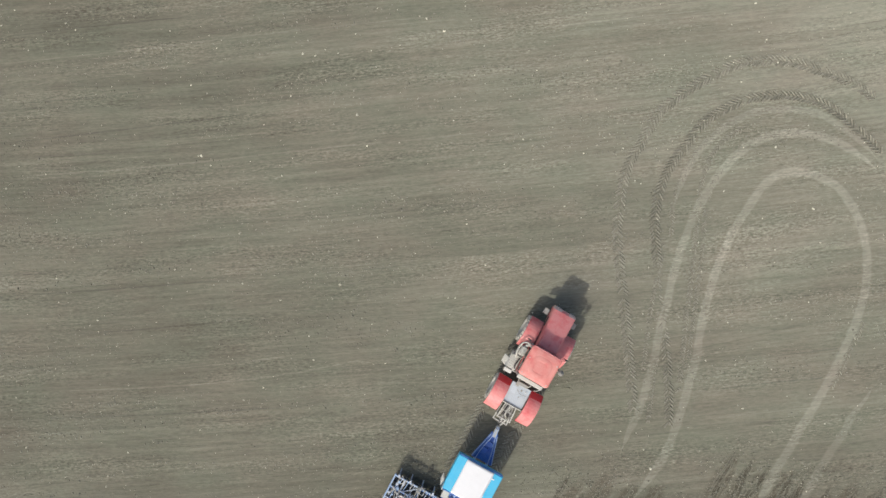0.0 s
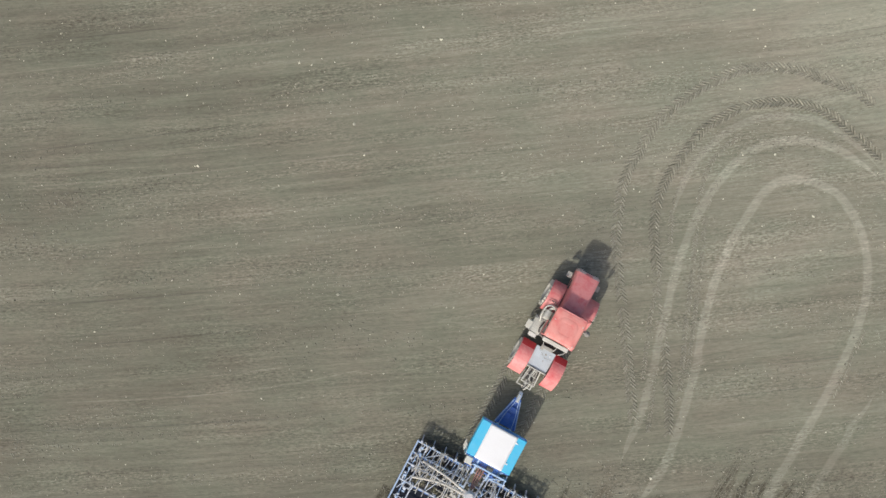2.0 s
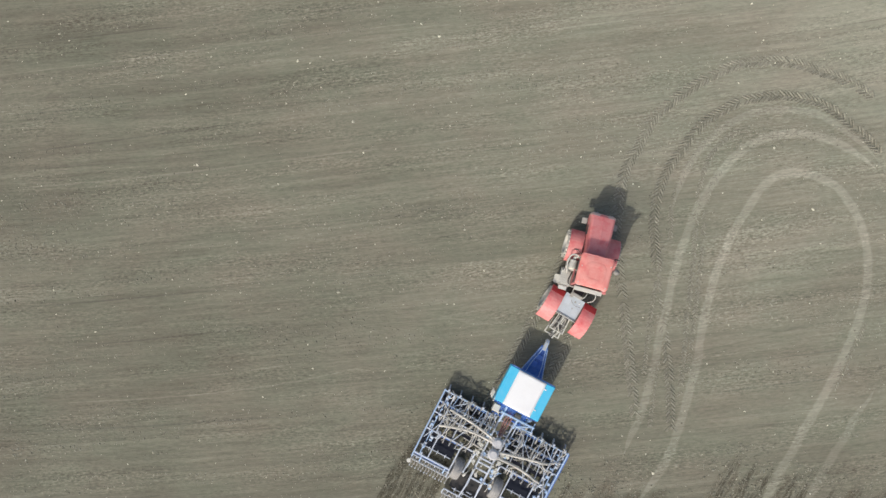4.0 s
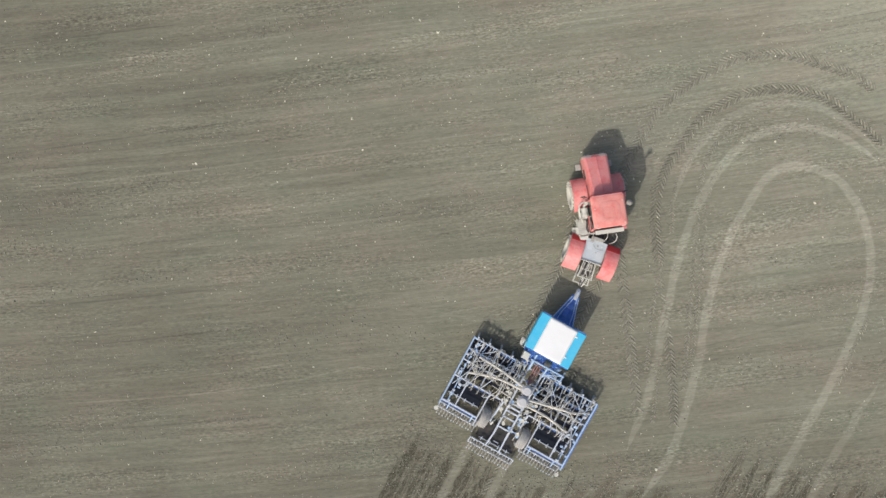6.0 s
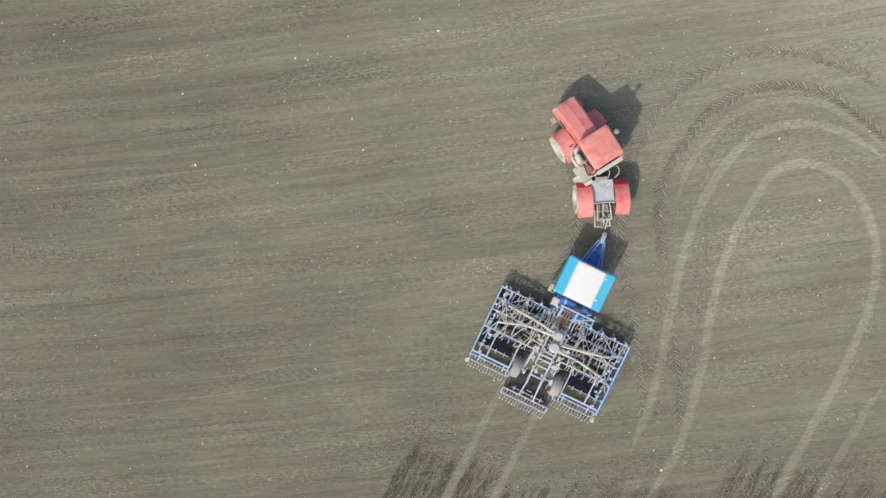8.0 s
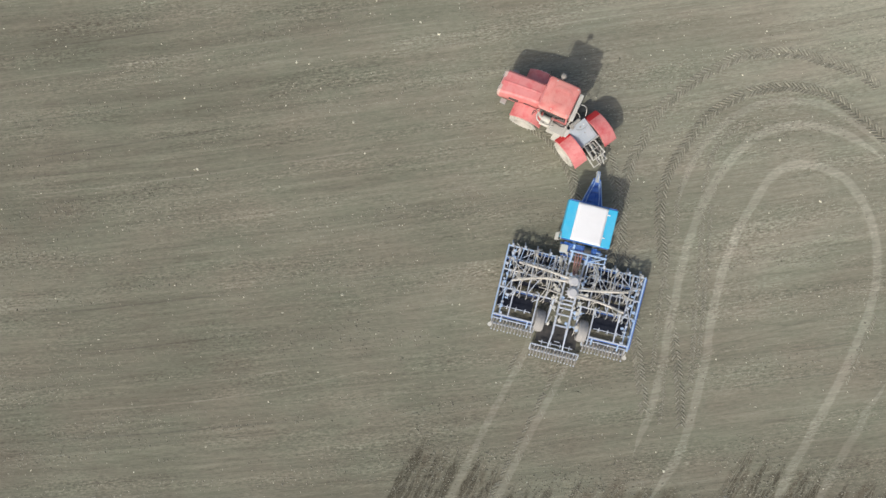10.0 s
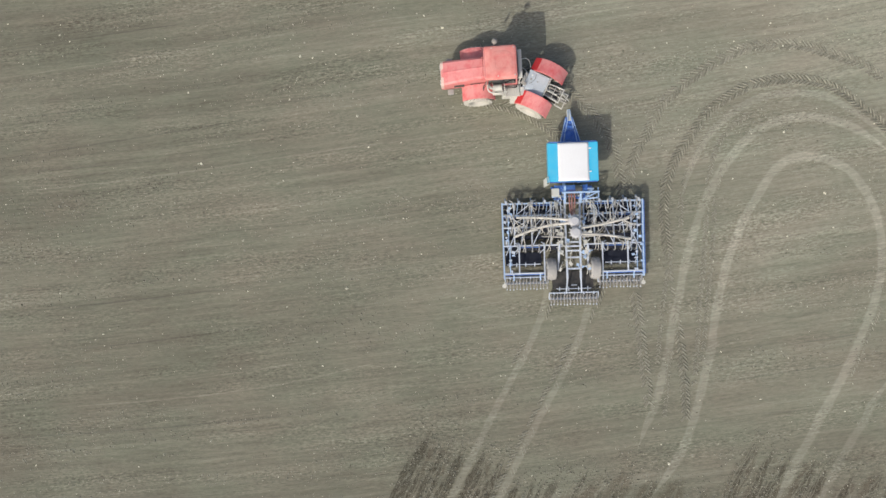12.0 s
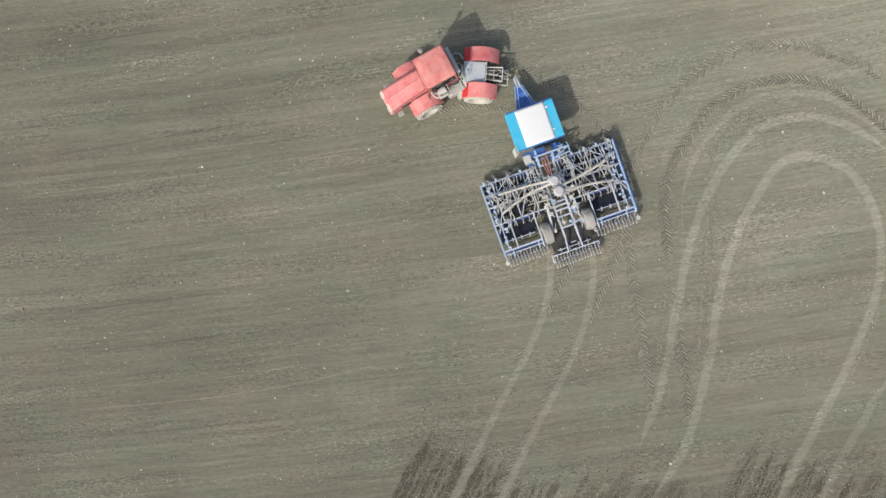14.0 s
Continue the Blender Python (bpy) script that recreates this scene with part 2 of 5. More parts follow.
# ---- mesh helpers ----


def part(name, bm, material, parent, label="", smooth=False):
    me = bpy.data.meshes.new(name)
    bmesh.ops.recalc_face_normals(bm, faces=bm.faces)
    bm.to_mesh(me)
    bm.free()
    for m in (material if isinstance(material, (list, tuple)) else [material]):
        me.materials.append(m)
    if smooth:
        for f in me.polygons:
            f.use_smooth = True
    ob = new(name, me)
    ob.parent = parent
    return tagged(ob, label)


def again(ob, m, parent=None):
    """Another part on the same mesh."""
    o = new(ob.name.split(".")[0], ob.data)
    o.parent = parent or ob.parent
    o.matrix_basis = m
    for key in ("label", "kind"):
        if key in ob:
            o[key] = ob[key]
    return o


def box(bm, c, s, turn=(0, 0, 0), bev=0.0):
    b = bmesh.new()
    bmesh.ops.create_cube(b, size=1, matrix=pose(*c, *turn) @ Matrix.Diagonal((*s, 1)))
    if bev:
        bmesh.ops.bevel(b, geom=b.edges[:], offset=bev, segments=2, profile=0.6, affect="EDGES")
    merge(bm, b)
    return bm


def merge(bm, b, index=None):
    if index is not None:
        for f in b.faces:
            f.material_index = index
    me = bpy.data.meshes.new("tmp")
    b.to_mesh(me)
    b.free()
    bm.from_mesh(me)
    bpy.data.meshes.remove(me)


def beam(bm, a, b, w, h, bev=0.012):
    """A square tube from a to b."""
    a, b = Vector(a), Vector(b)
    d = b - a
    up = Vector((0, 0, 1)) if abs(d.normalized().z) < 0.95 else Vector((0, 1, 0))
    y = d.normalized()
    x = y.cross(up).normalized()
    z = x.cross(y)
    m = Matrix.Translation((a + b) / 2) @ Matrix((x, y, z)).transposed().to_4x4() @ Matrix.Diagonal((w, d.length, h, 1))
    k = bmesh.new()
    bmesh.ops.create_cube(k, size=1, matrix=m)
    if bev:
        bmesh.ops.bevel(k, geom=k.edges[:], offset=bev, segments=1, affect="EDGES")
    merge(bm, k)
    return bm


def rod(bm, a, b, r, r2=None, n=8):
    a, b = Vector(a), Vector(b)
    d = b - a
    m = Matrix.Translation((a + b) / 2) @ d.to_track_quat("Z", "Y").to_matrix().to_4x4()
    bmesh.ops.create_cone(bm, cap_ends=True, segments=n, radius1=r, radius2=r if r2 is None else r2, depth=d.length, matrix=m)
    return bm


def pipe(bm, pts, r, n=6):
    """A round pipe along points, rounded by a spline."""
    pts = [Vector(p) for p in pts]
    fine = []
    for i in range(len(pts) - 1):
        p0, p1, p2, p3 = pts[max(i - 1, 0)], pts[i], pts[i + 1], pts[min(i + 2, len(pts) - 1)]
        for k in range(4):
            u = k / 4
            fine.append(0.5 * (2 * p1 + (p2 - p0) * u + (2 * p0 - 5 * p1 + 4 * p2 - p3) * u * u + (3 * p1 - p0 - 3 * p2 + p3) * u ** 3))
    fine.append(pts[-1])
    rings = []
    for i, p in enumerate(fine):
        d = (fine[min(i + 1, len(fine) - 1)] - fine[max(i - 1, 0)]).normalized()
        q = d.to_track_quat("Z", "Y").to_matrix()
        rings.append([bm.verts.new(p + q @ Vector((r * math.cos(a), r * math.sin(a), 0))) for a in [2 * math.pi * k / n for k in range(n)]])
    for a, b in zip(rings, rings[1:]):
        for k in range(n):
            bm.faces.new((a[k], a[(k + 1) % n], b[(k + 1) % n], b[k]))
    bm.faces.new(rings[0][::-1])
    bm.faces.new(rings[-1])
    return bm


def prism(bm, outline, axis, lo, hi, bev=0.0):
    """An outline (two coordinates) drawn out along x or z."""
    k = bmesh.new()
    put = (lambda u, v, w: (w, u, v)) if axis == "x" else (lambda u, v, w: (u, v, w))
    a = [k.verts.new(put(u, v, lo)) for u, v in outline]
    b = [k.verts.new(put(u, v, hi)) for u, v in outline]
    k.faces.new(a[::-1])
    k.faces.new(b)
    for i in range(len(a)):
        j = (i + 1) % len(a)
        k.faces.new((a[i], a[j], b[j], b[i]))
    if bev:
        bmesh.ops.bevel(k, geom=k.edges[:], offset=bev, segments=2, profile=0.6, affect="EDGES")
    merge(bm, k)
    return bm


def loft(bm, sections):
    """Skin over closed sections with equal numbers of points."""
    rings = [[bm.verts.new(p) for p in s] for s in sections]
    n = len(rings[0])
    for a, b in zip(rings, rings[1:]):
        for i in range(n):
            bm.faces.new((a[i], a[(i + 1) % n], b[(i + 1) % n], b[i]))
    bm.faces.new(rings[0][::-1])
    bm.faces.new(rings[-1])
    return bm


def turned(bm, profile, n=32):
    """A body turned about the x axis: profile of (x, radius)."""
    rings = []
    for x, r in profile:
        rings.append([bm.verts.new((x, r * math.cos(2 * math.pi * k / n), r * math.sin(2 * math.pi * k / n))) for k in range(n)])
    for a, b in zip(rings, rings[1:]):
        for k in range(n):
            bm.faces.new((a[k], a[(k + 1) % n], b[(k + 1) % n], b[k]))
    return bm


def tyre_mesh(R, w, lugs, lug_h):
    bm = bmesh.new()
    h = w / 2
    turned(bm, [(-h * 0.72, R * 0.56), (-h * 0.95, R * 0.62), (-h, R * 0.75), (-h * 0.92, R * 0.88), (-h * 0.75, R * 0.94 - lug_h * 0.3), (0, R - lug_h),
                (h * 0.75, R * 0.94 - lug_h * 0.3), (h * 0.92, R * 0.88), (h, R * 0.75), (h * 0.95, R * 0.62), (h * 0.72, R * 0.56), (-h * 0.72, R * 0.56)], 36)
    for i in range(lugs):
        for side in (-1, 1):
            a = 2 * math.pi * (i + (0.5 if side > 0 else 0)) / lugs
            k = bmesh.new()
            bmesh.ops.create_cube(k, size=1, matrix=Matrix.Rotation(a, 4, "X") @ pose(side * h * 0.48, 0, R - lug_h * 0.75, 0, side * 9, side * 42) @ Matrix.Diagonal((h * 1.15, R * 0.06, lug_h * 1.9, 1)))
            merge(bm, k)
    return bm


def rim_mesh(R, w):
    bm = bmesh.new()
    h = w / 2
    turned(bm, [(-h * 0.7, R * 0.57), (-h * 0.74, R * 0.53), (-h * 0.45, R * 0.47), (-h * 0.30, R * 0.20), (-h * 0.55, R * 0.17), (-h * 0.6, 0.01),
                (h * 0.6, 0.01), (h * 0.55, R * 0.17), (h * 0.30, R * 0.20), (h * 0.45, R * 0.47), (h * 0.74, R * 0.53), (h * 0.7, R * 0.57)], 28)
    for i in range(8):
        a = 2 * math.pi * i / 8
        for s in (-1, 1):
            rod(bm, (s * h * 0.3, R * 0.26 * math.cos(a), R * 0.26 * math.sin(a)), (s * h * 0.42, R * 0.26 * math.cos(a), R * 0.26 * math.sin(a)), 0.025, n=6)
    return bm


# ---- the field ----


def build_field():
    bm = bmesh.new()
    bmesh.ops.create_grid(bm, x_segments=40, y_segments=40, size=2000)
    ob = part("ground", bm, SOIL, None)
    tagged(ob, "dry grey-brown tilled field with faint drill rows", "ground", kind="structure")


def lumps(name, label, spots, material, flat=0.6):
    """Many small stones or clods as one mesh: spots are x, y, size."""
    base = bmesh.new()
    bmesh.ops.create_icosphere(base, subdivisions=1, radius=1)
    v0 = np.array([v.co[:] for v in base.verts])
    f0 = np.array([[v.index for v in f.verts] for f in base.faces])
    base.free()
    rng = np.random.default_rng(len(spots))
    V, F = [], []
    for i, (x, y, s) in enumerate(spots):
        v = v0 * (1 + 0.3 * rng.standard_normal((len(v0), 1)))
        a = rng.uniform(0, 6.28)
        v = v * (s * rng.uniform(0.8, 1.5), s * rng.uniform(0.7, 1.1), s * flat)
        ca, sa = math.cos(a), math.sin(a)
        V.append(np.stack([x + ca * v[:, 0] - sa * v[:, 1], y + sa * v[:, 0] + ca * v[:, 1], v[:, 2] + s * flat * 0.4], 1))
        F.append(f0 + i * len(v0))
    me = bpy.data.meshes.new(name)
    me.from_pydata(np.concatenate(V).tolist(), [], np.concatenate(F).tolist())
    me.materials.append(material)
    return tagged(new(name, me), label, name.split("_")[-1] if label else "", kind="stuff")


BRIGHT_STONES = [(-2.67, 14.64), (-19.13, 13.64), (-16.88, 5.66), (-6.65, 0.5), (-6.27, 6.51), (-0.44, -2.98), (-7.75, -2.31), (-1.55, 13.87), (0.17, 1.69), (-10.52, 12.3), (-26.18, 1.21), (-6.96, 8.47), (19.26, 6.93), (21.61, 3.13), (19.34, 0.54), (17.04, 10.96), (-25.93, 14.05), (-17.06, 5.66), (-9.7, 12.18), (-29.09, 6.11), (3.6, 7.11), (9.84, 6.68), (11.98, -13.31), (-27.76, -13.31), (-22.48, -15.63), (-11.54, -3.41), (23.24, 12.48)]


def scatter():
    rng = np.random.default_rng(4)
    n = 1250
    xy = np.stack([rng.uniform(-34, 31, n), rng.uniform(-19, 20, n)], 1)
    lumps("field_stones", "small pale stones strewn over the dry field", [(x, y, 0.018 + 0.034 * r ** 4) for (x, y), r in zip(xy, rng.random(n))], STONE)
    lumps("bright_stones", "single bright white stones lying on the dry field", [(x, y, 0.06 + 0.02 * math.sin(7 * x)) for x, y in BRIGHT_STONES], STONE)
    # dark and pale crumbs gather in long patches that follow the rows
    dark, pale = [], []
    while len(dark) < 7000 or len(pale) < 10000:
        x, y = rng.uniform(-34, 31), rng.uniform(-19, 20)
        u = x * math.cos(0.125) + y * math.sin(0.125)
        v = -x * math.sin(0.125) + y * math.cos(0.125)
        k = noise.noise((u * 0.06, v * 0.5, 0)) + 0.5 * noise.noise((u * 0.3, v * 1.7, 3))
        if k > 0.22 + 0.25 * rng.random() and len(dark) < 7000:
            dark.append((x, y, 0.016 + 0.046 * rng.random() ** 2.4))
        k = noise.noise((u * 0.05, v * 0.45, 9)) + 0.5 * noise.noise((u * 0.3, v * 2.2, 5))
        if k > 0.1 + 0.25 * rng.random() and len(pale) < 10000:
            pale.append((x, y, 0.016 + 0.042 * rng.random() ** 3))
    lumps("dark_clods", "dark soil clods gathered along the drill rows", dark, CLOD)
    lumps("pale_clods", "pale dry soil crumbs gathered along the drill rows", pale, CLOD_PALE)


def spline(pts, step):
    """Points and headings every step metres along a smooth curve."""
    p = [Vector((*q, 0)) for q in pts]
    fine = []
    for i in range(len(p) - 1):
        p0, p1, p2, p3 = p[max(i - 1, 0)], p[i], p[i + 1], p[min(i + 2, len(p) - 1)]
        for k in range(24):
            u = k / 24
            fine.append(0.5 * (2 * p1 + (p2 - p0) * u + (2 * p0 - 5 * p1 + 4 * p2 - p3) * u * u + (3 * p1 - p0 - 3 * p2 + p3) * u ** 3))
    out, need = [], 0.0
    for a, b in zip(fine, fine[1:]):
        d = (b - a).length
        while need <= d:
            out.append((a.lerp(b, need / max(d, 1e-6)), math.atan2(b.y - a.y, b.x - a.x)))
            need += step
        need -= d
    return out


def lug_prints(bm, spots, width, rise, rng, keep=0.93, skew=48, pitch=0.25):
    """Chevron prints of a tractor tyre: a raised crumb ridge, its shade laid beside it as a darker strip (second
    material).
    """
    for p, a in spots:
        for side in (-1, 1):
            if rng.random() > keep:
                continue
            s = rng.uniform(0.75, 1.1)
            at = Matrix.Translation(p) @ Matrix.Rotation(a, 4, "Z") @ pose(rng.uniform(-0.02, 0.02), side * width * 0.25, 0, 0, 0, side * skew)
            for index, shift, wide, high in ((0, 0.0, 0.50, rise), (1, 0.38, 0.26, 0.005)):
                k = bmesh.new()
                bmesh.ops.create_cube(k, size=1)
                for v in k.verts:
                    if v.co.z > 0:
                        v.co.x *= 0.3 if index == 0 else 0.9
                        v.co.y *= 0.85
                m = at @ pose(-shift * pitch, 0, 0) @ Matrix.Diagonal((wide * pitch, width * 0.66 * s, 2 * high * s, 1))
                bmesh.ops.transform(k, matrix=m, verts=k.verts)
                merge(bm, k, index)


def band(bm, spots, width, z, wander=0.03, seed=1, taper=0):
    uv = bm.loops.layers.uv.verify()
    rng = np.random.default_rng(seed)
    prev = None
    for i, (p, a) in enumerate(spots):
        n = Vector((-math.sin(a), math.cos(a), 0))
        w = width / 2 * rng.uniform(0.92, 1.08)
        sway = wander
        if taper:
            thin = min(1.0, (i + 0.15) / taper, (len(spots) - i - 0.85) / taper)
            w, sway = w * thin, min(wander, 0.4 * w * thin)
        row = [bm.verts.new(p + n * (w * s + rng.uniform(-sway, sway) * (abs(s) > 0.5)) + Vector((0, 0, z))) for s in (-1, 0, 1)]
        if prev:
            for k in range(2):
                f = bm.faces.new((prev[k], prev[k + 1], row[k + 1], row[k]))
                for loop, u in zip(f.loops, (k / 2, (k + 1) / 2, (k + 1) / 2, k / 2)):
                    loop[uv].uv = (u, i * 0.1)
        prev = row


OUTER_LOOP = [(10.83, -9.64), (10.52, -6.65), (10.21, -3.83), (9.83, -1.02), (9.60, 1.45), (9.72, 3.2), (9.98, 4.9), (10.46, 6.2), (10.81, 6.71), (11.29, 7.72), (11.97, 8.89), (13.1, 9.9), (14.11, 10.61), (15.02, 11.17), (16.48, 11.93), (17.65, 12.24), (19.39, 12.29), (20.55, 12.15), (21.69, 11.77), (23.11, 11.31), (24.24, 10.76), (25.24, 10.07)]
MIDDLE_LOOP = [(13.04, -10.53), (13.06, -9.67), (12.99, -8.31), (12.89, -6.82), (12.69, -5.04), (12.44, -3.75), (12.26, -2.71), (12.18, -1.83), (12.14, -0.47), (12.05, 0.26), (11.94, 1.31), (11.93, 2.49), (12.09, 3.71), (12.46, 4.89), (13.01, 5.92), (13.61, 6.78), (14.36, 7.81), (15.1, 8.59), (16.0, 9.16), (17.01, 9.72), (18.18, 10.03), (19.61, 10.17), (20.94, 9.99), (22.08, 9.68), (23.05, 9.09), (24.05, 8.23), (25.04, 7.38), (25.7, 6.67)]
ROLLED_OUTER = [(10.08, -12.52), (10.55, -11.17), (11.1, -9.96), (11.51, -8.61), (11.88, -7.12), (12.15, -6.08), (12.23, -5.35), (12.47, -4.17), (12.81, -2.85), (13.04, -1.54), (13.38, -0.22), (13.75, 0.96), (14.16, 2.13), (14.7, 3.3), (14.99, 3.85), (15.59, 4.81), (16.47, 5.97), (17.38, 6.82), (18.7, 7.51), (20.14, 7.79), (21.43, 7.72), (22.71, 7.41), (23.84, 6.86), (24.84, 6.17), (25.66, 5.43)]
ROLLED_MIDDLE = [(13.01, 3.03), (13.42, 4.27), (13.86, 5.45), (14.6, 6.62), (15.38, 7.47), (16.39, 8.34), (17.88, 9.07), (19.32, 9.27), (20.75, 9.23), (21.9, 8.99), (22.9, 8.44), (24.03, 7.68), (25.02, 6.79), (25.68, 6.01)]
ROLLED_INNER = [(10.87, -15.37), (11.76, -14.16), (12.51, -12.99), (13.16, -11.64), (13.64, -10.16), (14.01, -8.81), (14.42, -7.29), (14.69, -6.12), (14.77, -5.39), (14.94, -4.21), (15.21, -2.9), (15.51, -1.72), (15.84, -0.55), (16.35, 0.62), (16.75, 1.62), (17.43, 2.79), (17.85, 3.44), (18.63, 4.6), (19.49, 5.2), (20.66, 5.42), (21.8, 5.18), (22.94, 4.63), (23.86, 3.54), (24.41, 2.49), (24.73, 1.58), (24.93, 0.44), (24.97, -0.73), (24.88, -1.9), (24.61, -3.06), (24.24, -4.23), (23.71, -5.39), (23.28, -6.52), (22.67, -7.72), (21.9, -9.19), (21.12, -10.52), (20.52, -11.72), (19.74, -13.05), (18.99, -14.53), (18.03, -16.28)]
ROLLED_SIDE = [(25.5, -7.75), (24.98, -8.64), (24.21, -9.66), (23.75, -10.72), (22.91, -12.02), (22.09, -13.52), (21.17, -15.3), (20.57, -16.47)]
FINE_A = [(12.94, 1.29), (12.96, 2.33), (13.05, 3.38), (13.24, 4.14), (13.64, 5.11), (14.29, 6.31), (15.07, 7.26), (16.05, 8.18)]
FINE_B = [(13.61, -8.46), (13.74, -7.07), (13.88, -5.34), (13.99, -3.6), (14.2, -1.87), (14.35, -0.14), (14.45, 1.25), (14.56, 2.99), (14.76, 4.55), (15.06, 5.7), (15.53, 6.62), (16.23, 7.41), (17.14, 8.01)]
FINE_C = [(14.08, -7.08), (14.29, -5.35), (14.47, -3.61), (14.65, -1.88), (14.83, -0.14), (14.93, 1.24), (14.98, 2.29), (15.15, 3.5), (15.49, 4.64), (15.98, 5.5)]
FINE_D = [(11.4, -7.04), (11.54, -5.65), (11.68, -4.16), (11.96, -2.35), (12.27, -0.62), (12.51, 0.88)]
FINE_E = [(11.78, -10.35), (11.95, -8.79), (12.05, -7.4), (12.28, -6.36)]
FINE_F = [(22.97, -7.89), (23.5, -6.87), (23.93, -5.84), (24.4, -4.82), (24.79, -3.79)]


PALE_LINES = [
   [(-29.9, 4.0), (-22.46, 4.65), (-17.53, 5.21), (-8.79, 6.34), (-1.48, 7.18), (2.62, 7.75)],
   [(-30.1, 11.34), (-21.92, 12.33), (-15.29, 13.24), (-1.77, 14.87)],
   [(-26.79, -9.7), (-18.4, -9.09), (-11.36, -8.16), (-5.11, -6.77)],
   [(-18.43, -8.01), (-13.8, -7.38), (-9.16, -6.67)],
   [(2.48, 13.86), (8.8, 14.71), (14.71, 15.41)],
]
DARK_LINES = [
   [(-30.15, 13.06), (-25.16, 13.73), (-16.79, 14.7)],
   [(-29.96, 6.21), (-22.52, 7.18), (-12.75, 8.57)],
   [(-29.69, -3.7), (-21.01, -2.86), (-14.33, -2.16)],
   [(-29.48, -11.62), (-19.6, -10.95), (-8.87, -10.01)],
   [(-8.85, -1.7), (-1.3, -0.7)],
   [(-30.03, 8.72), (-24.12, 9.25), (-19.0, 9.98)],
   [(-25.93, -6.06), (-18.61, -5.32), (-10.66, -4.21)],
   [(11.71, 0.94), (16.38, 1.46)],
   [(18.26, -6.25), (26.04, -5.06)],
   [(14.51, -8.46), (20.35, -7.58), (26.07, -6.86)],
]


def row_lines():
    """Single drill rows that stand out across the field."""
    for k, (paths, m, width, label) in enumerate(((PALE_LINES, LINE_PALE, 0.22, "pale narrow ridge along a drill row"), (DARK_LINES, LINE_DARK, 0.24, "dark narrow groove along a drill row"))):
        for i, path in enumerate(paths):
            bm = bmesh.new()
            band(bm, spline(path, 0.5), width, 0.0025 + 0.0004 * i, 0.04, 50 * k + i, 9)
            tagged(part("row_line", bm, m, None, label), category="soil line", kind="stuff")


def old_tracks():
    """The loops left by an earlier turn of the same machine."""
    rng = random.Random(8)
    deep, shallow = "deep dark chevron tyre track of the headland turn", "chevron tyre track curving round the headland turn"
    for path, width, rise, groove, keep, label in ((OUTER_LOOP, 0.78, 0.036, GROOVE_SHADE_FAINT, 0.9, shallow), (MIDDLE_LOOP[8:], 0.74, 0.055, GROOVE_SHADE, 0.95, deep),
                                                   (MIDDLE_LOOP[4:9], 0.66, 0.018, GROOVE_SHADE_FAINT, 0.6, "tyre track half rolled flat beside a pale band"), (MIDDLE_LOOP[:5], 0.66, 0.046, GROOVE_SHADE, 0.95, deep)):
        bm = bmesh.new()
        lug_prints(bm, spline(path, 0.25), width, rise, rng, keep)
        tagged(part("tyre_track", bm, [PRINT, groove], None, label), category="tyre track", kind="stuff")
    for k, (path, width) in enumerate(((FINE_A, 0.40), (FINE_B, 0.40), (FINE_C, 0.36), (FINE_D, 0.36), (FINE_E, 0.34), (FINE_F, 0.40))):
        bm = bmesh.new()
        lug_prints(bm, spline(path, 0.17), width, 0.026, rng, 0.8, 48, 0.17)
        tagged(part("tyre_track", bm, [PRINT_PALE, GROOVE_SHADE_FAINT], None, "shallow narrow chevron track beside the rolled bands"), category="tyre track", kind="stuff")
    for i, (path, width, m) in enumerate(((ROLLED_OUTER, 0.72, BAND), (ROLLED_MIDDLE, 0.62, BAND_FAINT), (ROLLED_INNER, 0.74, BAND), (ROLLED_SIDE, 0.66, BAND_FAINT))):
        bm = bmesh.new()
        band(bm, spline(path, 0.3), width, 0.0095 + 0.0012 * i, seed=i, taper=8)
        tagged(part("wheel_band", bm, m, None, "pale band of soil rolled flat by a drill wheel"), category="wheel track", kind="stuff")


WORKED_WAY = Vector((0.435, 0.90, 0)).normalized()
FRESH_SOIL = []  # soil that the drill turns up as it passes: (object, place along the furrow)


def sliced(bm, name, material, thing):
    """Cuts a sheet of soil across the furrows into rigid slices."""
    slices = {}
    for f in bm.faces:
        slices.setdefault(math.floor(f.calc_center_median().dot(WORKED_WAY) / 0.7), []).append(f)
    uv = bm.loops.layers.uv.verify()
    for k, faces in sorted(slices.items()):
        piece = bmesh.new()
        puv = piece.loops.layers.uv.verify()
        for f in faces:
            g = piece.faces.new([piece.verts.new(v.co) for v in f.verts])
            for a, b in zip(g.loops, f.loops):
                a[puv].uv = b[uv].uv
        FRESH_SOIL.append((tagged(part(name, piece, material, thing), kind="stuff"), (k + 0.5) * 0.7))
    bm.free()


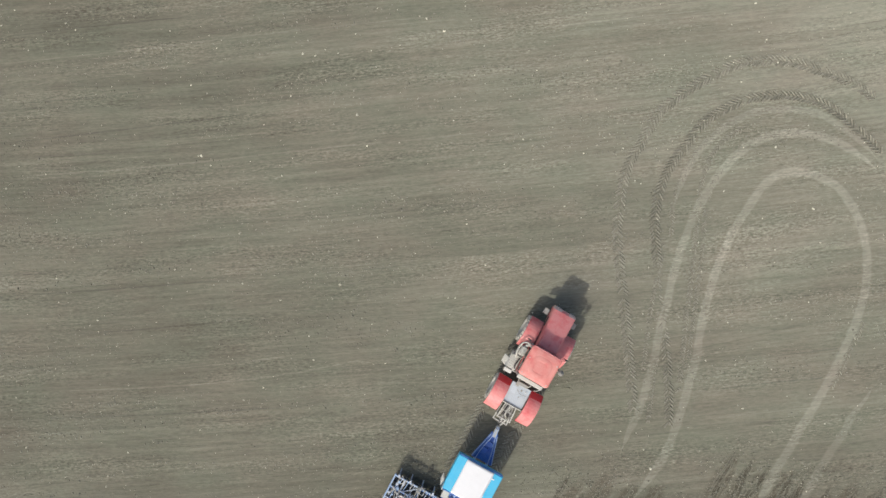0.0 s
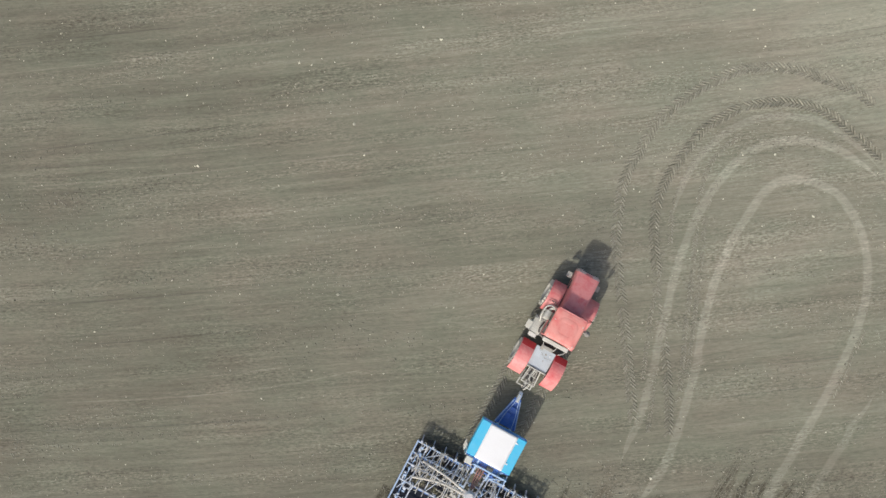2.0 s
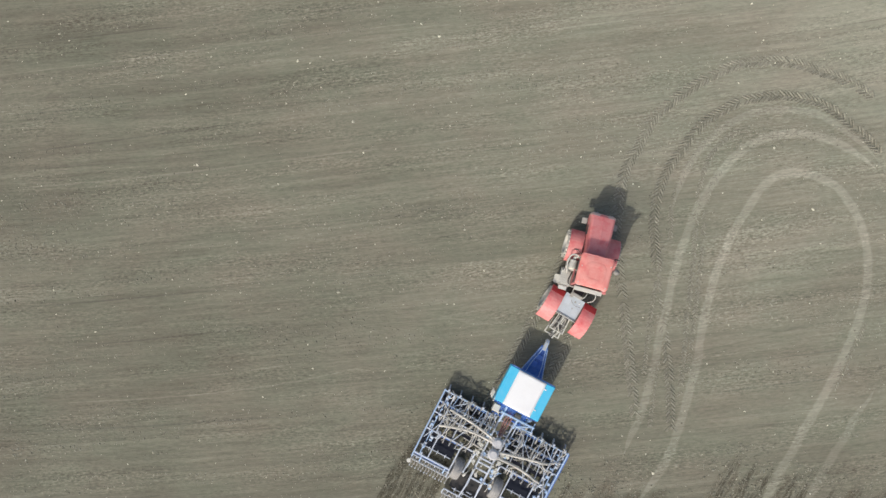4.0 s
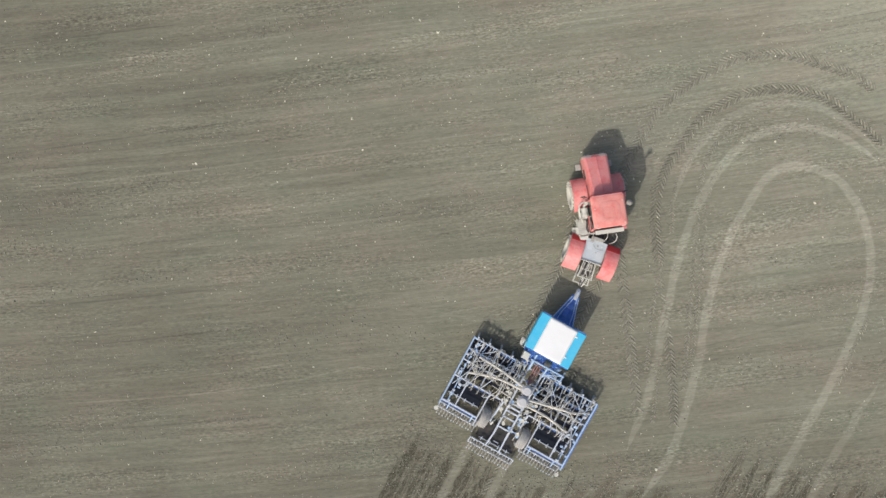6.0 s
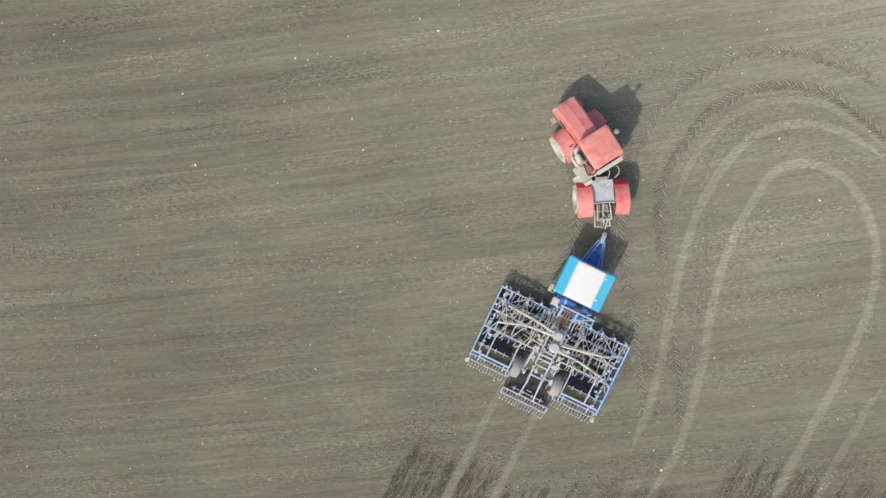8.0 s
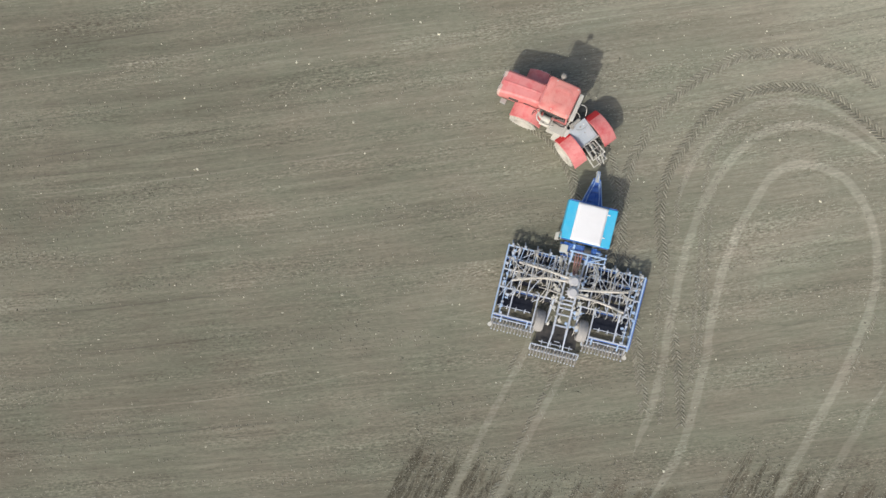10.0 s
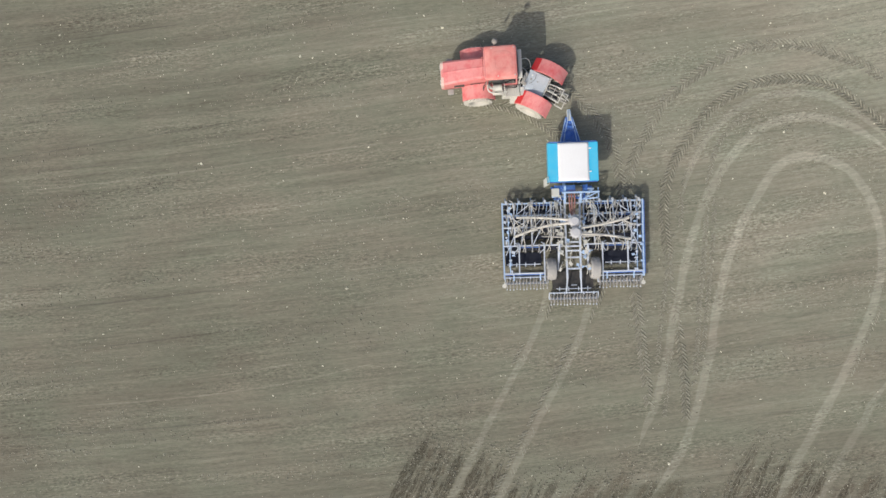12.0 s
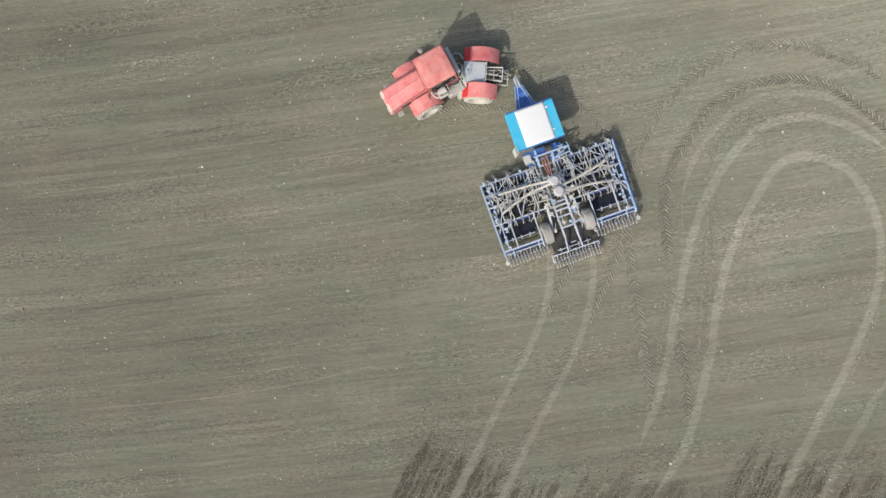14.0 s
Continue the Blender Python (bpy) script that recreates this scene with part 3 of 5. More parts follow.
def furrows():
    """Freshly worked soil where earlier passes ended: dark furrows with clods."""
    rng = random.Random(5)
    way = WORKED_WAY
    side = Vector((way.y, -way.x, 0))
    angle = math.atan2(-way.y, -way.x)
    # the ends of the darkest furrows: x, y, width, how much crumb
    tops = ((-2.55, -11.0, 0.85, 1.0), (-1.6, -11.7, 0.7, 0.9), (-0.35, -11.9, 0.8, 0.9), (0.95, -12.0, 0.8, 0.9), (2.1, -12.4, 0.75, 0.8), (2.98, -13.8, 0.6, 0.7), (4.0, -13.9, 0.75, 0.9), (5.35, -13.7, 0.85, 0.9),
            (7.3, -13.2, 0.4, 0.6), (9.3, -14.0, 0.45, 0.5), (8.2, -14.3, 0.5, 0.6), (11.0, -14.3, 0.5, 0.6), (12.5, -14.6, 0.5, 0.5), (14.2, -14.6, 0.5, 0.5), (23.2, -13.6, 0.6, 0.7), (26.4, -13.6, 0.6, 0.7), (17.5, -11.5, 0.6, 0.9), (18.55, -12.0, 0.6, 0.8), (19.3, -12.5, 0.55, 0.8), (21.0, -12.8, 0.7, 0.9), (21.7, -13.1, 0.5, 0.7), (24.9, -13.6, 0.6, 0.7))
    bm, fresh = bmesh.new(), bmesh.new()
    spots, pale, new_clods = [], [], {}
    for n, (x, y, width, k) in enumerate(tops):
        top = Vector((x, y, 0))
        for c in range(3):
            start = top + side * rng.gauss(0, 0.32) * (c > 0) - way * (rng.uniform(0.2, 2.0) if c else 0.0)
            pts = [(start - way * d + side * 0.14 * noise.noise((d * 0.5, n, c)), angle) for d in np.arange(0, 9 - 2 * c, 0.35)]
            band(fresh if x < 6.5 else bm, pts, width * (1.0, 0.6, 0.45)[c], 0.0046 + 0.0006 * (n % 6) + 0.0002 * c, 0.12, 3 * n + c, 5)
        for i in range(int(560 * k)):
            d = 9 * rng.random() - 0.4
            q = top - way * d + side * rng.gauss(0, 0.42)
            one = (q.x, q.y, 0.014 + 0.042 * rng.random() ** 3)
            if x < 6.5:
                new_clods.setdefault(math.floor(q.dot(way) / 0.7), []).append(one)
            else:
                (spots if rng.random() < 0.82 else pale).append(one)
    loose, fresh_loose = bmesh.new(), bmesh.new()
    for n, (x, y, width) in enumerate(((-2.2, -11.4, 1.5), (-1.2, -11.8, 1.5), (-0.1, -12.0, 1.6), (1.2, -12.2, 1.6), (2.3, -12.8, 1.5), (3.5, -14.4, 1.7), (4.8, -14.6, 1.7), (6.2, -14.3, 1.5), (8.0, -13.4, 1.7), (9.7, -13.3, 1.8), (11.3, -13.6, 1.8), (12.9, -13.8, 1.8), (14.6, -14.2, 1.7), (16.2, -13.6, 1.5),
                                       (17.6, -11.7, 1.3), (18.6, -12.1, 1.4), (19.6, -12.5, 1.4), (20.8, -12.7, 1.5), (21.8, -13.1, 1.4), (23.2, -13.6, 1.6), (24.8, -13.5, 1.5), (26.3, -13.4, 1.6))):
        top = Vector((x, y + rng.uniform(-0.3, 0.3), 0))
        pts = [(top - way * d, angle) for d in np.arange(0, 9, 0.4)]
        band(fresh_loose if x < 6.5 else loose, pts, width * 1.15, 0.0012 + 0.00012 * n, 0.15, n, 5)
    thing = tagged(new("drilled_soil"), "dark moist soil turned up behind the seed drill", "soil", "fresh soil")
    sliced(fresh_loose, "loosened_soil", WORKED_FAINT, thing)
    sliced(fresh, "furrow", WORKED, thing)
    for k, some in sorted(new_clods.items()):
        ob = lumps("crumbly_soil", "", some, CLOD, 0.8)
        ob.parent = thing
        FRESH_SOIL.append((ob, (k + 0.5) * 0.7))
    tagged(part("loosened_soil", loose, WORKED_FAINT, None, "patches of loosened brown soil at the headland's edge"), category="soil", kind="stuff")
    tagged(part("furrows", bm, WORKED, None, "freshly worked dark furrows at the headland's edge"), category="furrow", kind="stuff")
    for _ in range(9000):
        q = Vector((rng.uniform(-3, 29), -12.0 - 7 * rng.random() ** 0.7, 0))
        if noise.noise((q.x * 0.35, q.y * 0.25, 5)) + 0.16 * (-13.4 - q.y) > 0.0:
            (spots if rng.random() < 0.6 else pale).append((q.x, q.y, 0.013 + 0.038 * rng.random() ** 3))
    lumps("furrow_clods", "dark crumbly clods lying among fresh furrows", spots, CLOD, 0.8)
    lumps("furrow_crumbs", "pale crumbs and straw lying among fresh furrows", pale, CLOD_PALE, 0.7)


build_field()
scatter()
row_lines()
old_tracks()
furrows()

# ---- the tractor: origin on the ground under its joint, y forward ----
WHEEL_R, WHEEL_W = 0.88, 0.74
FRONT_AXLE, REAR_AXLE = 2.02, -2.0
FENDER_SLOPE = 0.15


def fender(bm, x0, x1, yc, half, z_top, drop_front, drop_rear, thick=0.045):
    """A wheel cover: rounded shell with a turned-down lip along both sides."""
    out = []
    for k in range(13):
        u = -1 + k / 6
        drop = (drop_rear if u < 0 else drop_front) * abs(u) ** 2.4
        out.append((yc + half * u, z_top - drop))
    inner = [(y, z - thick) for y, z in reversed(out)]
    prism(bm, out + inner, "x", x0, x1, 0.012)
    for x in (x0, x1):
        lip = [(y, z - 0.01) for y, z in out] + [(y, z - 0.13) for y, z in reversed(out)]
        prism(bm, lip, "x", x - 0.014, x + 0.014)
    for v in bm.verts:
        v.co.z -= FENDER_SLOPE * abs(v.co.x - x0)
    return bm


def build_tractor():
    tractor = tagged(new("tractor"), "dusty red articulated four-wheel-drive tractor towing the drill", "tractor")
    wheels = []
    # chassis and front axle
    bm = bmesh.new()
    box(bm, (0, 1.75, 0.98), (0.78, 4.1, 0.42), bev=0.04)
    box(bm, (0, FRONT_AXLE, 0.86), (1.5, 0.42, 0.40), bev=0.05)
    box(bm, (0, 3.95, 1.0), (1.15, 0.3, 0.55), bev=0.04)
    rod(bm, (0, 0, 0.55), (0, 0, 1.35), 0.2, n=16)
    part("chassis", bm, DARK, tractor)
    # hood
    bm = bmesh.new()
    secs = []
    for y, w, top, low in ((1.45, 1.26, 2.88, 1.30), (2.3, 1.32, 2.76, 1.28), (3.4, 1.42, 2.44, 1.22), (4.0, 1.46, 2.24, 1.18), (4.13, 1.40, 2.12, 1.22), (4.18, 1.30, 1.92, 1.28)):
        h = w / 2
        secs.append([(-h * 0.97, y, low), (-h, y, top - 0.42), (-h * 0.95, y, top - 0.12), (-h * 0.78, y, top - 0.025), (-h * 0.12, y, top + 0.012), (0, y, top + 0.03),
                     (h * 0.12, y, top + 0.012), (h * 0.78, y, top - 0.025), (h * 0.95, y, top - 0.12), (h, y, top - 0.42), (h * 0.97, y, low)])
    loft(bm, secs)
    hood = part("hood", bm, RED, tractor, "long faded red engine hood")
    bm = bmesh.new()
    for k in range(9):
        box(bm, (0, 4.195, 1.33 + 0.07 * k), (1.1, 0.03, 0.035))
    box(bm, (0, 4.182, 1.62), (1.15, 0.016, 0.72))
    part("grille", bm, DARK, hood, "dark slatted grille")
    for s in (-1, 1):
        for y in (2.15, 3.1):
            bm = bmesh.new()
            box(bm, (s * 0.70, y, 1.75), (0.03, 0.6, 0.42), bev=0.01)
            part("side_vent", bm, DARK, hood, "dark mesh side vent")
    for x in (-0.45, 0.45):
        bm = bmesh.new()
        box(bm, (x, 4.19, 1.86), (0.3, 0.05, 0.12), bev=0.015)
        part("headlight", bm, LAMP, hood, "clear glass headlight")
    bm = bmesh.new()
    secs = []
    for y, w, top, low in ((4.00, 1.476, 2.252, 1.5), (4.06, 1.456, 2.20, 1.5), (4.145, 1.416, 2.125, 1.5), (4.19, 1.31, 1.94, 1.5)):
        h = w / 2
        secs.append([(-h * 0.98, y, low), (-h, y, top - 0.42), (-h * 0.96, y, top - 0.11), (-h * 0.78, y, top - 0.015), (h * 0.78, y, top - 0.015), (h * 0.96, y, top - 0.11), (h, y, top - 0.42), (h * 0.98, y, low)])
    loft(bm, secs)
    part("nose", bm, RED_PALE, hood, "chalky dust-covered nose of the hood")
    bm = bmesh.new()
    box(bm, (0, 1.72, 2.855), (1.2, 0.05, 0.03), bev=0.008)
    part("hood_seam", bm, RED_FENDER, hood)
    for s in (-1, 1):
        bm = bmesh.new()
        box(bm, (s * 0.92, 3.62, 1.32), (0.3, 0.36, 0.26), bev=0.04)
        beam(bm, (s * 0.5, 3.62, 1.15), (s * 0.95, 3.62, 1.2), 0.08, 0.08)
        part("front_step", bm, GREY, tractor, "pale grey bracket beside the hood")
        # front fender and wheel
        bm = bmesh.new()
        fender(bm, s * 0.70, s * 1.50, FRONT_AXLE - 0.05, 0.98, 1.96, 0.5, 0.55)
        part("fender", bm, RED_FENDER, tractor, "dusty red front fender")
        wheel = part("wheel", tyre_mesh(WHEEL_R, WHEEL_W, 20, 0.05), TYRE, tractor, "big lugged tyre grey with dust") if s < 0 else again(wheels[0], Matrix())
        wheel.matrix_basis = pose(s * 1.26, FRONT_AXLE, WHEEL_R)
        wheels.append(wheel)
        rim = part("rim", rim_mesh(WHEEL_R, WHEEL_W), RIM, wheel, "dusty grey steel rim") if s < 0 else again(wheels[0].children[0], Matrix(), wheel)
    # cab
    bm = bmesh.new()
    secs = []
    for z, x, y0, y1 in ((1.25, 0.80, -0.28, 1.42), (2.0, 0.86, -0.32, 1.46), (2.05, 0.84, -0.30, 1.45)):
        secs.append([(-x, y0, z), (x, y0, z), (x, y1, z), (-x, y1, z)])
    loft(bm, secs)
    cab = part("cab", bm, RED, tractor, "tall cab with dark glazing")
    corners = [(-0.82, -0.28), (0.82, -0.28), (0.82, 1.43), (-0.82, 1.43)]
    tops = [(-0.86, -0.14), (0.86, -0.14), (0.86, 1.52), (-0.86, 1.52)]
    for i in range(4):
        bm = bmesh.new()
        beam(bm, (*corners[i], 2.0), (*tops[i], 3.42), 0.10, 0.10)
        part("pillar", bm, RED, cab)
        j = (i + 1) % 4
        bm = bmesh.new()
        a, b, c, d = Vector((*corners[i], 2.06)), Vector((*corners[j], 2.06)), Vector((*tops[j], 3.40)), Vector((*tops[i], 3.40))
        e = (b - a).normalized() * 0.06
        n = (b - a).cross(d - a).normalized() * 0.012
        loft(bm, [[a + e, b - e, c - e, d + e], [a + e + n, b - e + n, c - e + n, d + e + n]])
        part("window", bm, GLASS_DARK, cab, "dark tinted cab window")
    bm = bmesh.new()
    box(bm, (0, 0.45, 2.05), (0.6, 0.55, 0.18), bev=0.05)
    box(bm, (0, 0.2, 2.4), (0.55, 0.16, 0.75), bev=0.05)
    part("driver_seat", bm, DARK, cab)
    # roof
    bm = bmesh.new()
    secs = []
    for z, g in ((3.38, -0.05), (3.44, 0.0), (3.58, 0.0), (3.635, -0.05), (3.665, -0.14), (3.69, -0.32), (3.70, -0.55)):
        x, y0, y1 = 0.95 + g, -0.21 - g, 1.66 + g
        r = 0.16 if g > -0.3 else 0.12
        ring = []
        for cx, cy, a0 in ((x - r, y0 + r, -90), (x - r, y1 - r, 0), (-x + r, y1 - r, 90), (-x + r, y0 + r, 180)):
            for k in range(4):
                a = radians(a0 + 30 * k)
                ring.append((cx + r * math.cos(a), cy + r * math.sin(a), z))
        secs.append(ring)
    loft(bm, secs)
    roof = part("roof", bm, RED_ROOF, tractor, "sun-bleached salmon-red cab roof")
    bm = bmesh.new()
    box(bm, (0, 1.62, 3.60), (1.7, 0.06, 0.09), bev=0.02)
    part("visor_rib", bm, RED, roof)
    bm = bmesh.new()
    secs = []
    for z, g in ((3.69, 0.06), (3.703, 0.0), (3.712, -0.08), (3.714, -0.18), (3.704, -0.26)):
        x, r, ring = 0.58 + g, max(0.10, 0.36 + g), []
        for cx, cy, a0 in ((x - r, r - x, -90), (x - r, x - r, 0), (r - x, x - r, 90), (r - x, r - x, 180)):
            ring += [(cx + r * math.cos(radians(a0 + 18 * k)), 0.66 + cy + r * math.sin(radians(a0 + 18 * k)), z) for k in range(6)]
        secs.append(ring)
    loft(bm, secs)
    part("roof_panel", bm, RED_ROOF, roof, "rounded square panel embossed in the roof")
    for x, y in ((-0.8, 0.9), (0.8, 1.2), (0.78, -0.05), (-0.78, -0.05)):
        bm = bmesh.new()
        rod(bm, (x, y, 3.60), (x, y, 3.70), 0.035, n=10)
        part("roof_bolt", bm, PALE, roof)
    for x in (-0.7, 0.7):
        bm = bmesh.new()
        box(bm, (x, -0.19, 3.5), (0.2, 0.08, 0.12), bev=0.02)
        part("work_light", bm, LAMP, roof, "pale square work light")
    # pale ledge and frame behind the cab
    bm = bmesh.new()
    box(bm, (0.02, -0.42, 2.95), (1.62, 0.24, 0.16), bev=0.03)
    box(bm, (0.02, -0.40, 2.4), (1.2, 0.14, 0.9), bev=0.03)
    for x in (-0.72, 0.75):
        beam(bm, (x, -0.42, 1.3), (x, -0.42, 2.95), 0.09, 0.09)
    part("rear_rack", bm, PALE, tractor, "pale dusty rack behind the cab")
    # left side: platform, ladder, fuel tank, air cleaner
    bm = bmesh.new()
    for k in range(6):
        box(bm, (-1.20, -0.36 + 0.14 * k, 1.72), (0.66, 0.115, 0.035), bev=0.008)
    for x in (-0.92, -1.48):
        beam(bm, (x, -0.44, 1.68), (x, 0.44, 1.68), 0.05, 0.05)
    platform = part("platform", bm, PALE, tractor, "slatted grey access platform")
    bm = bmesh.new()
    for z, x in ((1.35, -1.5), (1.0, -1.56), (0.65, -1.6)):
        box(bm, (x, -0.18, z), (0.2, 0.5, 0.04), bev=0.01)
    for y in (-0.44, 0.08):
        beam(bm, (-1.46, y, 1.7), (-1.6, y, 0.6), 0.04, 0.05)
    part("ladder", bm, PALE, platform, "pale steel ladder")
    bm = bmesh.new()
    pipe(bm, [(-1.5, 0.42, 1.7), (-1.5, 0.42, 2.4), (-1.45, 0.5, 2.6), (-1.0, 0.5, 2.7)], 0.022)
    part("handrail", bm, PALE, platform)
    bm = bmesh.new()
    pipe(bm, [(-1.5, -0.42, 1.7), (-1.5, -0.42, 2.3), (-1.42, -0.42, 2.5), (-0.9, -0.4, 2.5)], 0.022)
    part("handrail", bm, PALE, platform)
    bm = bmesh.new()
    box(bm, (-1.15, 0.02, 1.18), (0.62, 1.1, 0.7), bev=0.08)
    part("fuel_tank", bm, PALE, tractor, "dusty pale grey fuel tank under the platform")
    bm = bmesh.new()
    rod(bm, (-1.05, 0.62, 2.05), (-1.05, 1.12, 2.05), 0.21, n=16)
    rod(bm, (-1.05, 0.70, 2.05), (-1.05, 0.76, 2.05), 0.235, n=16)
    box(bm, (-1.12, 0.85, 1.72), (0.5, 0.6, 0.3), bev=0.05)
    pipe(bm, [(-1.05, 1.12, 2.05), (-1.0, 1.3, 2.1), (-0.7, 1.5, 2.1)], 0.09, 8)
    part("air_cleaner", bm, PALE, tractor, "cream air cleaner drum beside the cab")
    bm = bmesh.new()
    pipe(bm, [(-0.80, 1.42, 2.25), (-1.12, 1.45, 2.28), (-1.34, 1.28, 2.26), (-1.38, 0.9, 2.2), (-1.34, 0.62, 2.1), (-1.22, 0.30, 1.95)], 0.045, 10)
    part("intake_pipe", bm, PALE, tractor, "whitish bent intake pipe beside the cab")
    bm = bmesh.new()
    box(bm, (-1.22, -0.62, 1.62), (0.5, 0.24, 0.10), bev=0.03)
    part("step_plate", bm, WHITISH, tractor, "pale step plate worn bright")
    bm = bmesh.new()
    pipe(bm, [(-0.95, -0.3, 1.75), (-1.05, -0.12, 1.95), (-1.0, 0.2, 1.95), (-0.95, 0.4, 1.8)], 0.045, 8)
    part("coolant_hose", bm, DARK, tractor, "dark hose crossing the platform")
    bm = bmesh.new()
    box(bm, (-1.18, 0.95, 1.885), (0.22, 0.16, 0.03), bev=0.01)
    part("air_intake", bm, DARK, tractor)
    # right side: battery box, exhaust stack with cap
    bm = bmesh.new()
    box(bm, (1.12, 0.1, 1.3), (0.5, 1.0, 0.7), bev=0.06)
    part("tool_box", bm, RED_FENDER, tractor, "red tool box under the cab")
    bm = bmesh.new()
    rod(bm, (1.10, 1.0, 1.7), (1.10, 1.0, 3.72), 0.055, n=12)
    rod(bm, (1.10, 1.0, 2.0), (1.10, 1.0, 3.0), 0.10, n=14)
    stack = part("exhaust", bm, GREY, tractor, "grey exhaust stack beside the cab")
    bm = bmesh.new()
    bmesh.ops.create_uvsphere(bm, u_segments=14, v_segments=9, radius=0.17, matrix=pose(1.12, 1.0, 3.86) @ Matrix.Diagonal((1, 1, 0.85, 1)))
    rod(bm, (1.12, 1.0, 3.98), (1.12, 1.0, 4.06), 0.06, 0.03, n=10)
    part("exhaust_cap", bm, CAP, stack, "round dusty grey pre-cleaner bowl")
    for s in (-1, 1):
        bm = bmesh.new()
        rod(bm, (s * 0.86, 1.5, 3.2), (s * 1.2, 1.72, 3.2), 0.016)
        rod(bm, (s * 0.86, 1.5, 2.6), (s * 1.2, 1.72, 2.6), 0.016)
        box(bm, (s * 1.22, 1.73, 2.95), (0.2, 0.05, 0.42), bev=0.015)
        part("mirror", bm, DARK, tractor, "black side mirror on a stalk")

    # rear section, turning on the joint
    bm = bmesh.new()
    box(bm, (0, -1.75, 0.98), (0.72, 2.9, 0.42), bev=0.04)
    box(bm, (0, REAR_AXLE, 0.88), (1.5, 0.42, 0.42), bev=0.05)
    box(bm, (0, -0.45, 0.95), (0.5, 0.7, 0.7), bev=0.08)
    rear = part("rear_section", bm, DARK, tractor, "articulated rear section with deck and linkage")
    bm = bmesh.new()
    box(bm, (0, -1.66, 1.6), (1.26, 1.30, 0.07), bev=0.02)
    box(bm, (0, -1.66, 1.38), (0.96, 1.2, 0.4), bev=0.04)
    deck = part("deck", bm, DECK, rear, "flat blue-grey rear deck")
    bm = bmesh.new()
    beam(bm, (-0.66, -2.36, 1.72), (0.66, -2.36, 1.72), 0.06, 0.06)
    for x in (-0.6, 0.6):
        beam(bm, (x, -2.36, 1.72), (x, -2.30, 1.4), 0.05, 0.05)
    part("rear_rail", bm, PALE, deck, "pale rail across the rear of the deck")
    for x, y, w, l in ((-0.34, -1.42, 0.34, 0.42), (0.34, -1.86, 0.36, 0.5)):
        bm = bmesh.new()
        box(bm, (x, y, 1.646), (w, l, 0.02), bev=0.006)
        part("deck_hatch", bm, DECK, deck)
    bm = bmesh.new()
    rod(bm, (0.36, -1.28, 1.63), (0.36, -1.28, 1.70), 0.055, n=12)
    part("filler_cap", bm, LAMP, deck, "bright filler cap")
    bm = bmesh.new()
    box(bm, (0, -0.93, 1.70), (0.62, 0.2, 0.22), bev=0.03)
    box(bm, (-0.3, -1.0, 1.68), (0.2, 0.3, 0.1), bev=0.02)
    rod(bm, (0.1, -1.3, 1.63), (0.1, -1.3, 1.68), 0.06, n=12)
    rod(bm, (0.12, -1.72, 1.63), (0.12, -1.72, 1.66), 0.04, n=10)
    pipe(bm, [(0.5, -1.45, 1.66), (0.1, -1.5, 1.70), (-0.2, -1.3, 1.68)], 0.012)
    part("valve_block", bm, GREY, rear, "grey hydraulic valve block")
    for pts in ([(0.72, -0.3, 2.3), (0.85, -0.5, 2.35), (0.9, -0.75, 2.0), (0.72, -0.95, 1.7)], [(0.35, -0.2, 1.5), (0.45, -0.6, 1.75), (0.35, -0.95, 1.65)], [(-0.3, -0.2, 1.5), (-0.4, -0.6, 1.7), (-0.3, -0.95, 1.65)]):
        bm = bmesh.new()
        pipe(bm, pts, 0.022)
        part("hydraulic_hose", bm, PALE, rear, "dusty hydraulic hose over the joint")
    for s in (-1, 1):
        bm = bmesh.new()
        fender(bm, s * 0.67, s * 1.50, -2.06, 1.05, 1.96, 0.55, 0.6)
        part("fender", bm, RED_FENDER, rear, "wide salmon-red rear fender")
        # added strip: deeper red where the slope turns from the sun, put in colour
        bm = bmesh.new()
        curve = [(-2.06 + 1.05 * u, 1.968 - 0.55 * u ** 2.4) for u in (0.66, 0.74, 0.81, 0.88, 0.94, 1.0)]
        prism(bm, curve + [(y + 0.004, z + 0.016) for y, z in reversed(curve)], "x", s * 0.685, s * 1.485)
        for v in bm.verts:
            v.co.z -= FENDER_SLOPE * abs(v.co.x - s * 0.67)
        part("fender_front", bm, RED_CLEAN_SHADE, rear, "cleaner red front slope, deepened as it turns from the sun")
        if s < 0:
            bm = tyre_mesh(WHEEL_R, WHEEL_W, 20, 0.05)
            merge(bm, rim_mesh(WHEEL_R, WHEEL_W), 1)
            w = part("wheel", bm, [TYRE, RIM], rear, "big lugged rear wheel grey with dust")
        else:
            w = again(wheels[2], Matrix())
        w.matrix_basis = pose(s * 1.20, REAR_AXLE, WHEEL_R)
        wheels.append(w)
    # three-point linkage
    for s in (-1, 1):
        bm = bmesh.new()
        beam(bm, (s * 0.36, -2.4, 1.5), (s * 0.42, -3.35, 1.45), 0.06, 0.08)
        part("lift_arm", bm, PALE, rear, "pale steel lift arm")
        bm = bmesh.new()
        beam(bm, (s * 0.40, -2.7, 0.75), (s * 0.46, -3.75, 0.72), 0.07, 0.10)
        part("lower_link", bm, PALE, rear, "pale steel lift link")
        bm = bmesh.new()
        rod(bm, (s * 0.42, -3.2, 1.45), (s * 0.42, -3.3, 0.78), 0.035)
        rod(bm, (s * 0.22, -2.45, 1.35), (s * 0.3, -3.25, 1.2), 0.05)
        part("lift_rod", bm, GREY, rear)
